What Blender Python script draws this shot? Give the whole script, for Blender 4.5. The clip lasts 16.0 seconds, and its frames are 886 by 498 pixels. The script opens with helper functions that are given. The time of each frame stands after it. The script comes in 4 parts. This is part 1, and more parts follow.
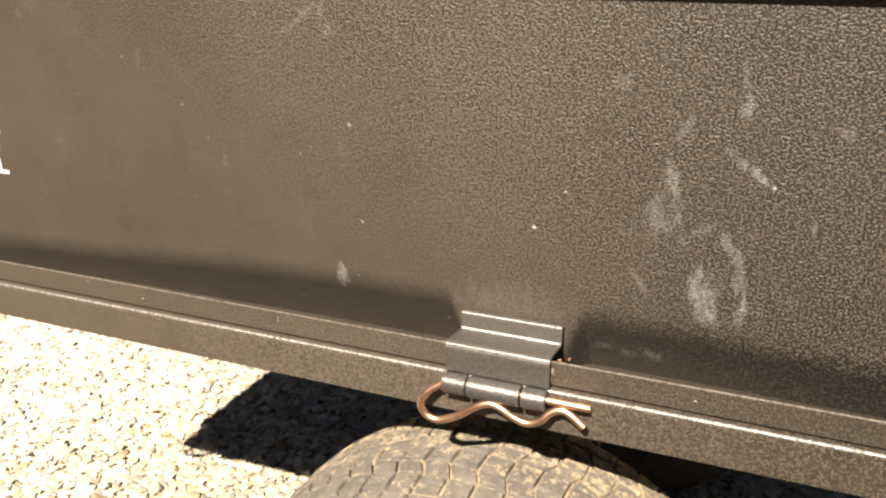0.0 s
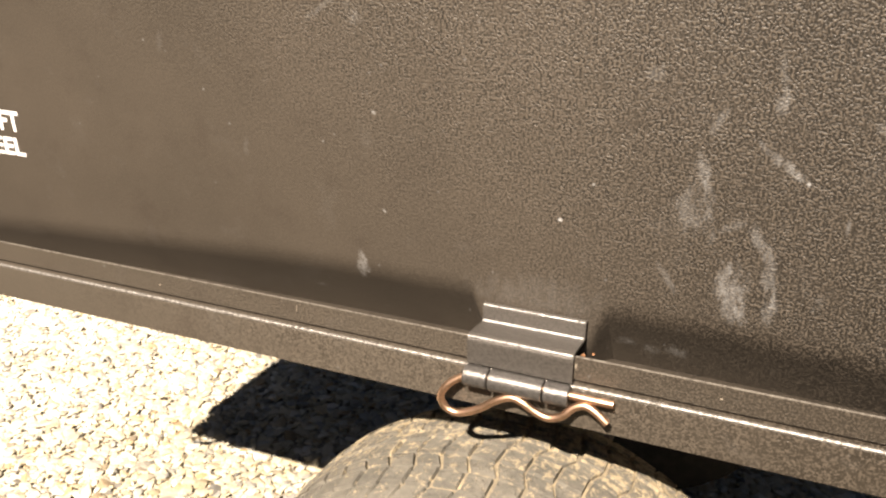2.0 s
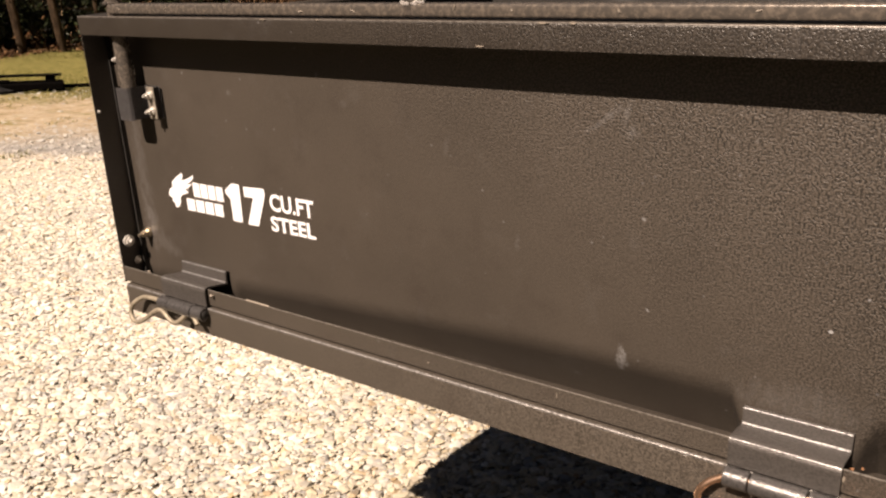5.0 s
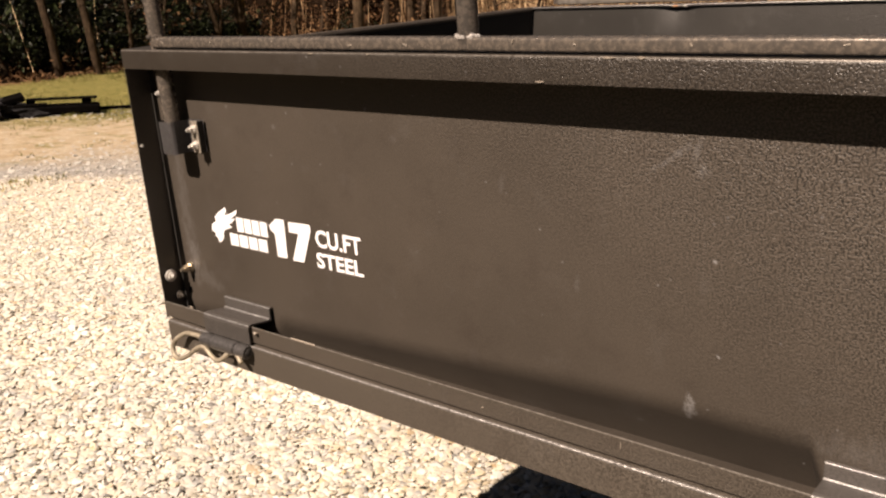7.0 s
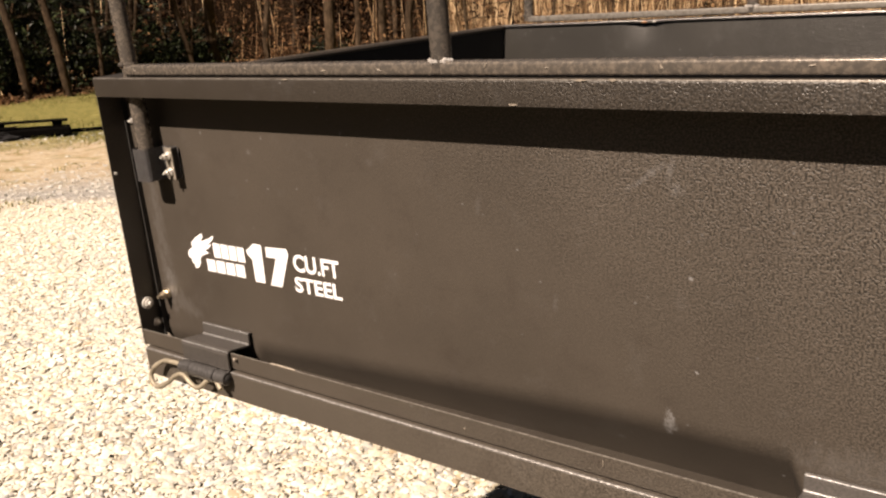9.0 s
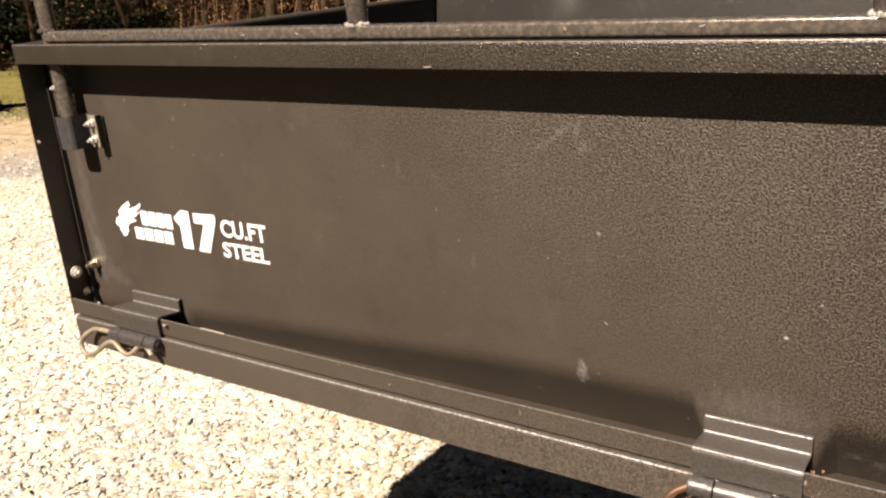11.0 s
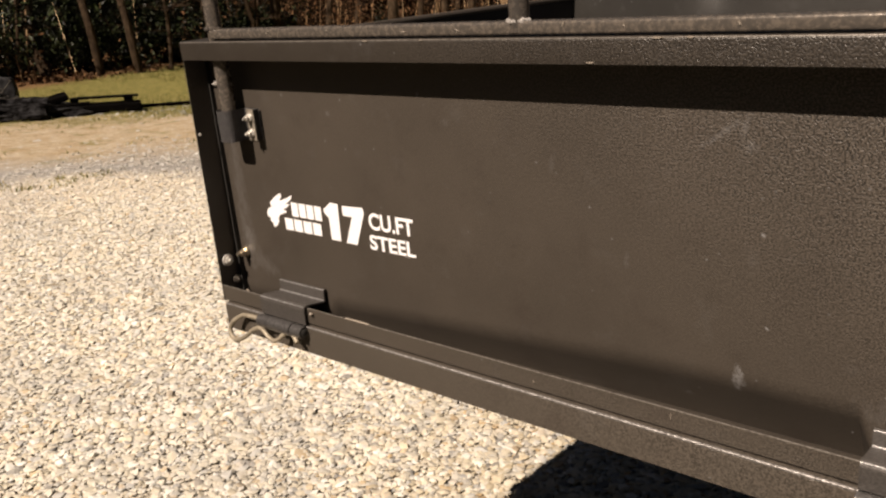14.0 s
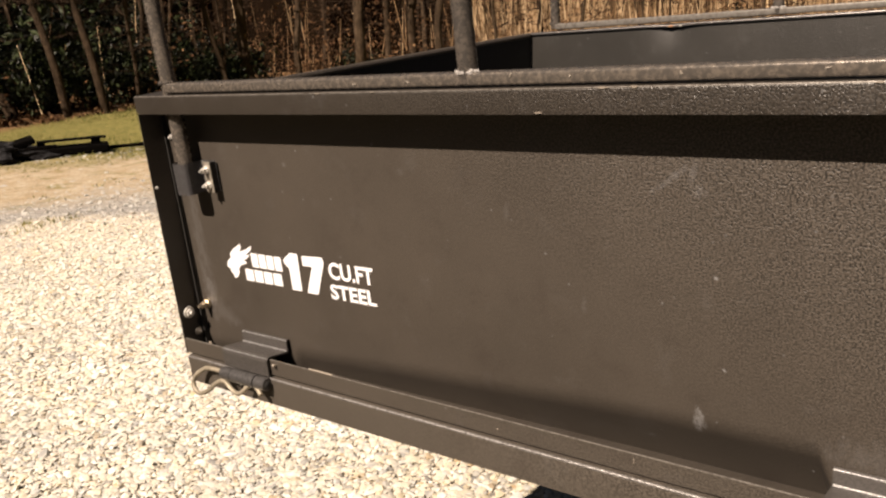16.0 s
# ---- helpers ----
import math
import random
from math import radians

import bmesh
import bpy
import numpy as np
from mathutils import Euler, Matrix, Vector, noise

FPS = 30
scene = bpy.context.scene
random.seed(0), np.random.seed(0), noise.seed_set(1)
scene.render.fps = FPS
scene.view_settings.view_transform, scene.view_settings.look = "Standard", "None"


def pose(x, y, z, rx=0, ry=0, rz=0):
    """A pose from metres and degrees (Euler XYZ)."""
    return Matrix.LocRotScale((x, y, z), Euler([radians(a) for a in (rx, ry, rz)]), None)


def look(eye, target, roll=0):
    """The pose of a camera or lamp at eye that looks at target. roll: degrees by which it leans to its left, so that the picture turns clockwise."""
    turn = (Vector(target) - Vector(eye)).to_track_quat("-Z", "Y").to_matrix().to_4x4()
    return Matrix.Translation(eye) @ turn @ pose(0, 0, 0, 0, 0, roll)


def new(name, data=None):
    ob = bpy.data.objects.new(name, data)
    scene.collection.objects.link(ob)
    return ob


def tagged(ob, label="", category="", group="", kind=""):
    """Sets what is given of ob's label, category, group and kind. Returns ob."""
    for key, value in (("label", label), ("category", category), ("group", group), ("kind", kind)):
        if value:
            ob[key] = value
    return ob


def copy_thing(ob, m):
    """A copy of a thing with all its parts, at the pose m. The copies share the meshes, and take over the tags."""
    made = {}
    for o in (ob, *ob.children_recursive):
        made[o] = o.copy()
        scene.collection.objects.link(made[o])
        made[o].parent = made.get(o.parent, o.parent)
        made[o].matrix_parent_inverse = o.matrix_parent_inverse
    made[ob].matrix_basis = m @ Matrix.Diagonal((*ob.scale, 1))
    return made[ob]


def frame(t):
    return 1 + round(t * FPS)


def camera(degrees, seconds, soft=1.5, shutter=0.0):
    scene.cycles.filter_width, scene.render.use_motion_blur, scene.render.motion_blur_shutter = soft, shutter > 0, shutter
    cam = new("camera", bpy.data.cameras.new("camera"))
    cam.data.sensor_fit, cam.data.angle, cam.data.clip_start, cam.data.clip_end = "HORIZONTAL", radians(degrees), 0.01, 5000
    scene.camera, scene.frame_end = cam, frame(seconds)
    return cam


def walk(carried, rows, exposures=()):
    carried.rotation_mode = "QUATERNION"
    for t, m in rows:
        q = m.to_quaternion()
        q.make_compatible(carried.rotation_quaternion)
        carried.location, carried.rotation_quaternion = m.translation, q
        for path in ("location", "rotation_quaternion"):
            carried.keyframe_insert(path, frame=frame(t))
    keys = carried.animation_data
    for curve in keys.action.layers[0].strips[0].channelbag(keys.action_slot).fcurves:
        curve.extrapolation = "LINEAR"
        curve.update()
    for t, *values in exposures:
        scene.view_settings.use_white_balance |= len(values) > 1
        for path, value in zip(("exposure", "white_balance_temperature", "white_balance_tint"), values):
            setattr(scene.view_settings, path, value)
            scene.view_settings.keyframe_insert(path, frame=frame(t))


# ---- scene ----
cam = camera(54.48, 16.0, soft=2.3)
ROWS = [
    (0, 0.9673, -0.6147, 0.8683, 70.324, -0.083, 22.447),
    (0.5, 0.9620, -0.6103, 0.8639, 69.595, 0.221, 22.983),
    (1, 0.9623, -0.6148, 0.8641, 69.917, 0.117, 22.737),
    (1.5, 0.9593, -0.6149, 0.8725, 71.147, -1.449, 23.125),
    (2, 0.9514, -0.6132, 0.8649, 69.775, -0.965, 23.040),
    (2.5, 0.9504, -0.6135, 0.8693, 71.982, -0.715, 24.442),
    (3, 0.9541, -0.6209, 0.8812, 71.569, 1.375, 27.330),
    (3.5, 0.9351, -0.6456, 0.9013, 71.256, 1.378, 31.530),
    (4, 0.9260, -0.6675, 0.9017, 71.569, 0.064, 34.393),
    (4.5, 0.9235, -0.6750, 0.9055, 73.804, -0.398, 35.128),
    (5, 0.9171, -0.6786, 0.9052, 73.877, 0.218, 35.753),
    (5.2, 0.9159, -0.6802, 0.9027, 74.365, -0.862, 36.135),
    (7.3, 0.8772, -0.6630, 0.9181, 75.124, 1.055, 37.652),
    (7.5, 0.8792, -0.6650, 0.9149, 75.526, 0.374, 37.109),
    (8, 0.8772, -0.6654, 0.9202, 75.610, 1.738, 37.111),
    (8.5, 0.8760, -0.6660, 0.9236, 75.812, 1.651, 36.309),
    (9, 0.8790, -0.6649, 0.9248, 75.893, 1.960, 35.726),
    (9.2, 0.8795, -0.6674, 0.9202, 75.939, 1.876, 36.061),
    (11.3, 0.9159, -0.6742, 0.9157, 73.740, 1.828, 31.863),
    (11.5, 0.9172, -0.6807, 0.9091, 73.354, 1.297, 32.588),
    (12, 0.9166, -0.6854, 0.9021, 74.171, 2.520, 35.244),
    (12.5, 0.9040, -0.6899, 0.9062, 74.311, 2.005, 36.968),
    (13, 0.9001, -0.6921, 0.9169, 75.999, 1.861, 38.043),
    (13.5, 0.8866, -0.6879, 0.9081, 74.690, 1.655, 39.015),
    (14, 0.8849, -0.6958, 0.9114, 74.664, 2.024, 39.728),
    (14.5, 0.8797, -0.7016, 0.9145, 75.012, 2.142, 39.575),
    (15, 0.8813, -0.7012, 0.9200, 75.765, 2.559, 38.458),
    (15.5, 0.8817, -0.7009, 0.9200, 75.605, 3.038, 38.797),
    (16, 0.8940, -0.6806, 0.9279, 76.509, 3.548, 37.635),
]
walk(cam, [(t, pose(*r)) for t, *r in ROWS], exposures=[(0, 1.76, 6870, 14), (2.0, 1.71, 6870, 14), (2.5, 1.60, 6870, 14), (3.0, 1.62, 6870, 15), (3.5, 1.43, 6970, 17), (4.5, 0.98, 7000, 22), (7.5, 1.01, 6950, 21), (9.0, 1.15, 6900, 19), (11.5, 1.31, 6900, 18), (12.0, 0.90, 6800, 18), (12.5, 0.92, 6850, 19), (13.0, 0.91, 6900, 20), (13.5, 0.69, 6800, 18), (14.0, 0.64, 6800, 18), (15.5, 0.81, 6800, 18), (16, 0.98, 6800, 18)])

# ---- light ----
SUN_WAY = Vector((0.005, 1.017, -1.0)).normalized()
world = bpy.data.worlds.new("sky")
scene.world = world
world.use_nodes = True
wn = world.node_tree.nodes
sky = wn.new("ShaderNodeTexSky")
sky.sky_type = "NISHITA"
sky.sun_disc = False
sky.sun_elevation = radians(44.5)
sky.sun_rotation = radians(180)
wn["Background"].inputs["Strength"].default_value = 0.007
world.node_tree.links.new(sky.outputs[0], wn["Background"].inputs["Color"])
sun_data = bpy.data.lights.new("sun", "SUN")
sun_data.energy = 5.0
sun_data.angle = radians(0.53)
sun_data.color = (1.0, 0.88, 0.72)
sun = new("sun", sun_data)
sun.matrix_world = look(-SUN_WAY * 40, (0, 0, 0))


# ---- materials ----
class Nodes:
    """A small writer of node materials."""

    def __init__(self, name, rough=0.5, metal=0.0, ior=1.5, shine=0.5):
        self.mat = bpy.data.materials.new(name)
        self.mat.use_nodes = True
        self.tree = self.mat.node_tree
        self.bsdf = self.tree.nodes["Principled BSDF"]
        self.put(self.bsdf.inputs["Roughness"], rough)
        self.put(self.bsdf.inputs["Metallic"], metal)
        self.put(self.bsdf.inputs["IOR"], ior)
        self.put(self.bsdf.inputs["Specular IOR Level"], shine)
        self.coords = self.tree.nodes.new("ShaderNodeTexCoord").outputs["Object"]

    def put(self, socket, value):
        if isinstance(value, bpy.types.NodeSocket):
            self.tree.links.new(value, socket)
        elif isinstance(value, (tuple, list)) and len(value) == 3 and socket.type == "RGBA":
            socket.default_value = (*value, 1)
        else:
            socket.default_value = value

    def node(self, kind, out=0, props=None, **inputs):
        n = self.tree.nodes.new(kind)
        for k, v in (props or {}).items():
            setattr(n, k, v)
        for k, v in inputs.items():
            self.put(n.inputs[int(k[1:]) if k[0] == "i" and k[1:].isdigit() else k.replace("_", " ")], v)
        return n.outputs[out]

    def noise(self, scale, detail=3, rough=0.55, coords=None, out=0):
        return self.node("ShaderNodeTexNoise", out, Vector=coords or self.coords, Scale=scale, Detail=detail, Roughness=rough)

    def voronoi(self, scale, feature="F1", out=0, coords=None):
        return self.node("ShaderNodeTexVoronoi", out, {"feature": feature}, Vector=coords or self.coords, Scale=scale)

    def math(self, op, a, b=0.0, clamp=False):
        return self.node("ShaderNodeMath", 0, {"operation": op, "use_clamp": clamp}, i0=a, i1=b)

    def ramp(self, fac, *stops):
        n = self.tree.nodes.new("ShaderNodeValToRGB")
        while len(n.color_ramp.elements) < len(stops):
            n.color_ramp.elements.new(0.5)
        for e, (p, c) in zip(n.color_ramp.elements, stops):
            e.position = p
            e.color = (*c, 1) if isinstance(c, tuple) else (c, c, c, 1)
        self.put(n.inputs[0], fac)
        return n.outputs[0]

    def step(self, v, a, b):
        return self.node("ShaderNodeMapRange", 0, {"interpolation_type": "SMOOTHSTEP"}, i0=v, i1=a, i2=b, i3=0.0, i4=1.0)

    def mix(self, fac, a, b):
        n = self.tree.nodes.new("ShaderNodeMix")
        n.data_type = "RGBA"
        self.put(n.inputs[0], fac)
        self.put(n.inputs[6], a)
        self.put(n.inputs[7], b)
        return n.outputs[2]

    def colour(self, v):
        self.put(self.bsdf.inputs["Base Color"], v)
        return self

    def rough(self, v):
        self.put(self.bsdf.inputs["Roughness"], v)
        return self

    def bump(self, height, strength, distance):
        old = self.bsdf.inputs["Normal"].links
        before = old[0].from_socket if old else None
        n = self.tree.nodes.new("ShaderNodeBump")
        n.inputs["Strength"].default_value = strength
        n.inputs["Distance"].default_value = distance
        self.put(n.inputs["Height"], height)
        if before:
            self.tree.links.new(before, n.inputs["Normal"])
        self.tree.links.new(n.outputs[0], self.bsdf.inputs["Normal"])
        return self


def coat_nodes(name, marks=(), grain=0.5, gloss=0.46, pattern=0.35, tone=1.0, relief=0.0007, warm=1.0, shift=0.0):
    """Black-bronze hammered powder coat; marks are dusty rubs and painted sheen: x, z, half width, half height, turn,
    strength.
    """
    m = Nodes(name, 0.4, 0.0, 1.6)
    wave = m.node("ShaderNodeTexNoise", 0, Vector=m.coords, Scale=650, Detail=0.1, Roughness=0.5, Distortion=0.4)
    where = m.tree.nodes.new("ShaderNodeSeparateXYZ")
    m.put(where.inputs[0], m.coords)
    # lens falloff put into the colour: the coat dims towards the right
    dim_right = m.step(where.outputs[0], 0.7, 1.1)
    dark_worm = m.step(m.math("SUBTRACT", wave, m.math("MULTIPLY", dim_right, 0.09)), 0.47, 0.35)
    bead_glint = m.step(wave, 0.54, 0.68)
    patch = m.noise(7, 4)
    uneven = m.ramp(m.noise(45, 4, 0.7), (0.3, 0.55), (0.65, 1.0))
    cool = 2.0 - warm
    base = m.mix(m.ramp(patch, (0.3, 0.0), (0.75, 1.0)), (0.047 * tone * warm, 0.039 * tone, 0.031 * tone * cool), (0.0608 * tone * warm, 0.0497 * tone, 0.039 * tone * cool))
    grime = m.step(m.noise(19, 5, 0.7), 0.5, 0.72)
    base = m.mix(m.math("MULTIPLY", grime, 0.38), base, (0.034 * tone * warm, 0.026 * tone, 0.0205 * tone * cool))
    base = m.mix(m.math("MULTIPLY", dim_right, 0.82), base, (0.03 * tone, 0.025 * tone, 0.02 * tone))
    # pattern fades down and left, painting where sun glint would show it
    texture_show = m.math("ADD", where.outputs[0], m.math("MULTIPLY", where.outputs[2], 1.6))
    texture_show = m.math("ADD", m.math("MULTIPLY", m.step(texture_show, 1.62 - shift, 2.06 - shift), 0.87), 0.13)
    texture_show = m.math("MULTIPLY", texture_show, uneven)
    vein = m.math("MULTIPLY", m.math("MULTIPLY", dark_worm, pattern), texture_show)
    base = m.mix(vein, base, (0.008, 0.0065, 0.005))
    # pale beads hold the coat's own tone plus painted sparkle
    base = m.mix(m.math("MULTIPLY", m.math("MULTIPLY", bead_glint, pattern * 0.65), texture_show), base, (0.125 * tone, 0.106 * tone, 0.087 * tone))
    rough = m.math("ADD", m.math("MULTIPLY", patch, 0.10), gloss - 0.05)
    speck = m.step(m.voronoi(38), 0.06, 0.02)
    keep = m.step(m.node("ShaderNodeSeparateColor", 0, i0=m.voronoi(38, out=1)), 0.88, 0.92)
    dust_and_sheen = m.math("MULTIPLY", m.math("MULTIPLY", speck, keep), 0.25)
    mote = m.step(m.voronoi(95), 0.14, 0.06)
    chosen = m.step(m.node("ShaderNodeSeparateColor", 0, i0=m.voronoi(95, out=1)), 0.86, 0.98)
    dust_and_sheen = m.math("ADD", dust_and_sheen, m.math("MULTIPLY", m.math("MULTIPLY", mote, chosen), 0.26))
    film = m.math("MULTIPLY", m.ramp(m.noise(22, 6, 0.72), (0.56, 0.0), (0.85, 1.0)), 0.07)
    dust_and_sheen = m.math("ADD", dust_and_sheen, film)
    streak = m.node("ShaderNodeMapping", 0, Vector=m.coords, Scale=(1.0, 1.0, 0.45))
    torn = m.math("MULTIPLY", m.math("SUBTRACT", m.noise(150, 7, 0.85, streak), 0.5), 9.0)
    for x, z, w, h, turn, much in marks:
        place = m.node("ShaderNodeMapping", 0, {"vector_type": "TEXTURE"}, Vector=m.coords, Location=(x, 0, z), Rotation=(0, radians(turn), 0), Scale=(w, 1, h))
        parts = m.tree.nodes.new("ShaderNodeSeparateXYZ")
        m.put(parts.inputs[0], place)
        r = m.math("ADD", m.math("POWER", m.math("ABSOLUTE", parts.outputs[0]), 2.0), m.math("POWER", m.math("ABSOLUTE", parts.outputs[2]), 2.0))
        if w > 0.0025:
            r = m.math("ADD", r, torn)
        dust_and_sheen = m.math("ADD", dust_and_sheen, m.math("MULTIPLY", m.step(r, 1.3, -0.6), much * 1.35))
    dust_and_sheen = m.math("MULTIPLY", dust_and_sheen, m.ramp(m.noise(300, 3), (0.3, 0.55), (0.65, 1.0)), True)
    m.colour(m.mix(dust_and_sheen, base, (0.34, 0.345, 0.355)))
    m.rough(m.math("ADD", rough, m.math("MULTIPLY", dust_and_sheen, 0.3)))
    m.bump(m.noise(3.5, 2), 0.12, 0.02)
    m.bump(m.math("MULTIPLY", m.step(wave, 0.32, 0.68), texture_show), grain, relief)
    return m.mat


SCUFFS = [
    (0.898, 0.744, 0.005, 0.010, -18, 0.20), (0.903, 0.731, 0.003, 0.010, -22, 0.14), (0.893, 0.715, 0.0105, 0.017, -4, 0.13),
    (0.904, 0.712, 0.004, 0.016, -8, 0.12), (0.909, 0.699, 0.002, 0.006, 0, 0.10), (0.9255, 0.660, 0.011, 0.023, -8, 0.19),
    (0.920, 0.668, 0.005, 0.014, 4, 0.10), (0.931, 0.650, 0.005, 0.014, -6, 0.12), (0.938, 0.700, 0.0045, 0.014, -30, 0.17),
    (0.947, 0.677, 0.0045, 0.020, -8, 0.15), (0.950, 0.652, 0.005, 0.012, 8, 0.17), (0.920, 0.7075, 0.011, 0.0032, -28, 0.13),
    (0.944, 0.754, 0.018, 0.0036, 36, 0.18), (0.955, 0.747, 0.008, 0.003, 36, 0.14), (0.987, 0.7177, 0.0014, 0.006, 0, 0.2),
]
FILMS_AND_SHEEN = [
    (0.648, 0.632, 0.0055, 0.0125, 4, 0.30), (0.630, 0.834, 0.022, 0.0028, -36, 0.11), (0.654, 0.826, 0.006, 0.006, 0, 0.14),
    (0.650, 0.842, 0.003, 0.014, 14, 0.09), (0.938, 0.806, 0.0028, 0.016, -10, 0.12), (0.939, 0.790, 0.005, 0.008, 0, 0.12),
    (0.904, 0.775, 0.003, 0.010, 26, 0.12), (0.864, 0.801, 0.006, 0.006, 0, 0.09), (0.855, 0.600, 0.008, 0.005, 0, 0.20),
    # the last entry paints sunlight thrown up by the hinge plate
    (0.875, 0.595, 0.006, 0.006, 0, 0.18), (0.893, 0.598, 0.008, 0.007, 0, 0.22), (0.790, 0.634, 0.055, 0.016, 0, 0.045),
]
HAZE = [
    # first entry: pale strip up the left edge
    (0.024, 0.72, 0.012, 0.10, 0, 0.075), (0.040, 0.640, 0.035, 0.014, 20, 0.07), (0.026, 0.665, 0.014, 0.020, -15, 0.09),
    (0.33, 0.855, 0.002, 0.003, 30, 0.22), (0.997, 0.780, 0.005, 0.007, 0, 0.10), (0.884, 0.663, 0.0026, 0.013, -36, 0.12),
    (0.48, 0.80, 0.004, 0.010, 12, 0.045), (0.36, 0.83, 0.006, 0.004, 0, 0.05), (0.978, 0.662, 0.004, 0.007, 10, 0.10),
    (0.20, 0.83, 0.004, 0.003, 0, 0.10), (0.55, 0.72, 0.003, 0.008, 0, 0.06), (0.60, 0.60, 0.004, 0.003, 0, 0.12),
]
FLECKS = [
    (0.961, 0.742, 0.0014, 0.0014, 0, 0.9), (0.807, 0.696, 0.002, 0.0016, 0, 1.2), (0.829, 0.725, 0.0012, 0.0012, 0, 0.9),
    (0.665, 0.759, 0.0024, 0.0016, 30, 0.5), (0.670, 0.683, 0.0024, 0.0012, 40, 0.5), (0.733, 0.602, 0.0012, 0.0012, 0, 0.8),
    (0.085, 0.805, 0.0022, 0.0018, 0, 0.3), (0.128, 0.848, 0.0014, 0.0022, 0, 0.35), (0.19, 0.80, 0.0016, 0.0012, 0, 0.25),
]
panel_mat = coat_nodes("hammered_coat_worn", SCUFFS + FILMS_AND_SHEEN + HAZE + FLECKS, 0.9, 0.5, 1.0, 0.955, 0.00034, 0.99)
coat_mat = coat_nodes("hammered_coat", (), 0.7, 0.44, 0.5, 1.14, 0.0003, 0.965, 0.45)
# same paint at half tone, the lip's shade put into its colour
lip_shade_coat = coat_nodes("rolled_lip_shade_coat", (), 0.7, 0.42, 0.9, 0.52, 0.0003, 0.99)
# the coat at a lower, greyer tone for the far side
far_coat = coat_nodes("grey_far_coat", (), 0.2, 0.36, 0.1, 0.42, 0.0007, 0.88)
# near-black copy of the coat: shade under and inside the bed, painted on
shade_coat = coat_nodes("shade_black_coat", (), 0.2, 0.8, 0.15, 0.12)
rail_coat = coat_nodes("rail_coat", (), 0.6, 0.33, 0.5, 1.3, 0.0004, 0.95, 0.45)


def metal_mat(name, colour, rough, metal=1.0, worn=None, scale=120, shine=0.5, pits=0.25):
    m = Nodes(name, rough, metal, shine=shine)
    n = m.noise(scale, 4, 0.65)
    m.colour(m.mix(m.ramp(n, (0.42, 0.0), (0.66, 1.0)), colour, worn or tuple(c * 0.6 for c in colour)))
    m.rough(m.math("ADD", m.math("MULTIPLY", n, 0.25), rough - 0.1))
    m.bump(n, pits, 0.0006)
    return m.mat


pin_mat = metal_mat("copper_toned_wire", (0.70, 0.46, 0.33), 0.4, 1.0, (0.42, 0.28, 0.19), 90)
dull_pin = metal_mat("dull_brass_wire", (0.34, 0.30, 0.23), 0.55, 0.5, (0.2, 0.175, 0.13))
barrel_mat = metal_mat("grey_steel_coat", (0.13, 0.126, 0.124), 0.3, 0.6, (0.07, 0.067, 0.066), 330, 0.5, 0.8)
# bright metals for rods that draw highlights along edges and bends
rail_glint_mat = metal_mat("rail_glint", (0.30, 0.29, 0.28), 0.44, 0.7, (0.1, 0.093, 0.086), 420, 0.5, 1.0)
lip_glint_mat = metal_mat("lip_glint", (0.2, 0.185, 0.165), 0.33, 0.45, (0.075, 0.066, 0.058), 330)
plate_mat = metal_mat("grey_plate_coat", (0.083, 0.077, 0.072), 0.38, 0.3, (0.05, 0.046, 0.043), 480, 0.5, 0.7)
bend_glint_mat = metal_mat("bend_glint", (0.46, 0.46, 0.46), 0.36, 0.75, (0.12, 0.118, 0.117), 480, 0.5, 1.0)
tube_mat = metal_mat("worn_black_tube", (0.07, 0.064, 0.058), 0.25, 0.35, (0.13, 0.112, 0.095), 150)
scraped_tube = metal_mat("scraped_tan_tube", (0.1, 0.09, 0.08), 0.24, 0.4, (0.19, 0.163, 0.135), 190, 0.6, 0.35)
# bottom tube of the far rack, in a lighter grey
far_tube = metal_mat("light_grey_tube", (0.20, 0.188, 0.17), 0.36, 0.4, (0.12, 0.108, 0.094), 160)
zinc_mat = metal_mat("zinc_bolt", (0.74, 0.72, 0.68), 0.36, 0.55)
brass_mat = metal_mat("yellow_zinc_bolt", (0.6, 0.53, 0.42), 0.38, 1.0)
weld_mat = metal_mat("bright_weld", (0.72, 0.7, 0.68), 0.3, 0.5, (0.3, 0.27, 0.24), 400)
chip_mat = metal_mat("bare_chip", (0.27, 0.24, 0.2), 0.6, 0.0, (0.16, 0.13, 0.1), 900)
rust_mat = metal_mat("rust", (0.24, 0.11, 0.05), 0.8, 0.0, (0.36, 0.22, 0.13), 700)
strap_mat = metal_mat("blue_grey_strap", (0.115, 0.112, 0.115), 0.42, 0.1, (0.09, 0.087, 0.088), 200)
clamp_mat = metal_mat("dull_zinc_plate", (0.34, 0.31, 0.26), 0.42, 0.4, (0.14, 0.12, 0.1), 260)
rim_mat = metal_mat("white_rim", (0.6, 0.58, 0.53), 0.45, 0.0)
white_print = Nodes("white_print", 0.5)
white_print.colour(white_print.mix(white_print.ramp(white_print.noise(700, 3), (0.3, 0.0), (0.5, 1.0)), (0.7, 0.7, 0.72), (0.86, 0.87, 0.9)))
white_print = white_print.mat


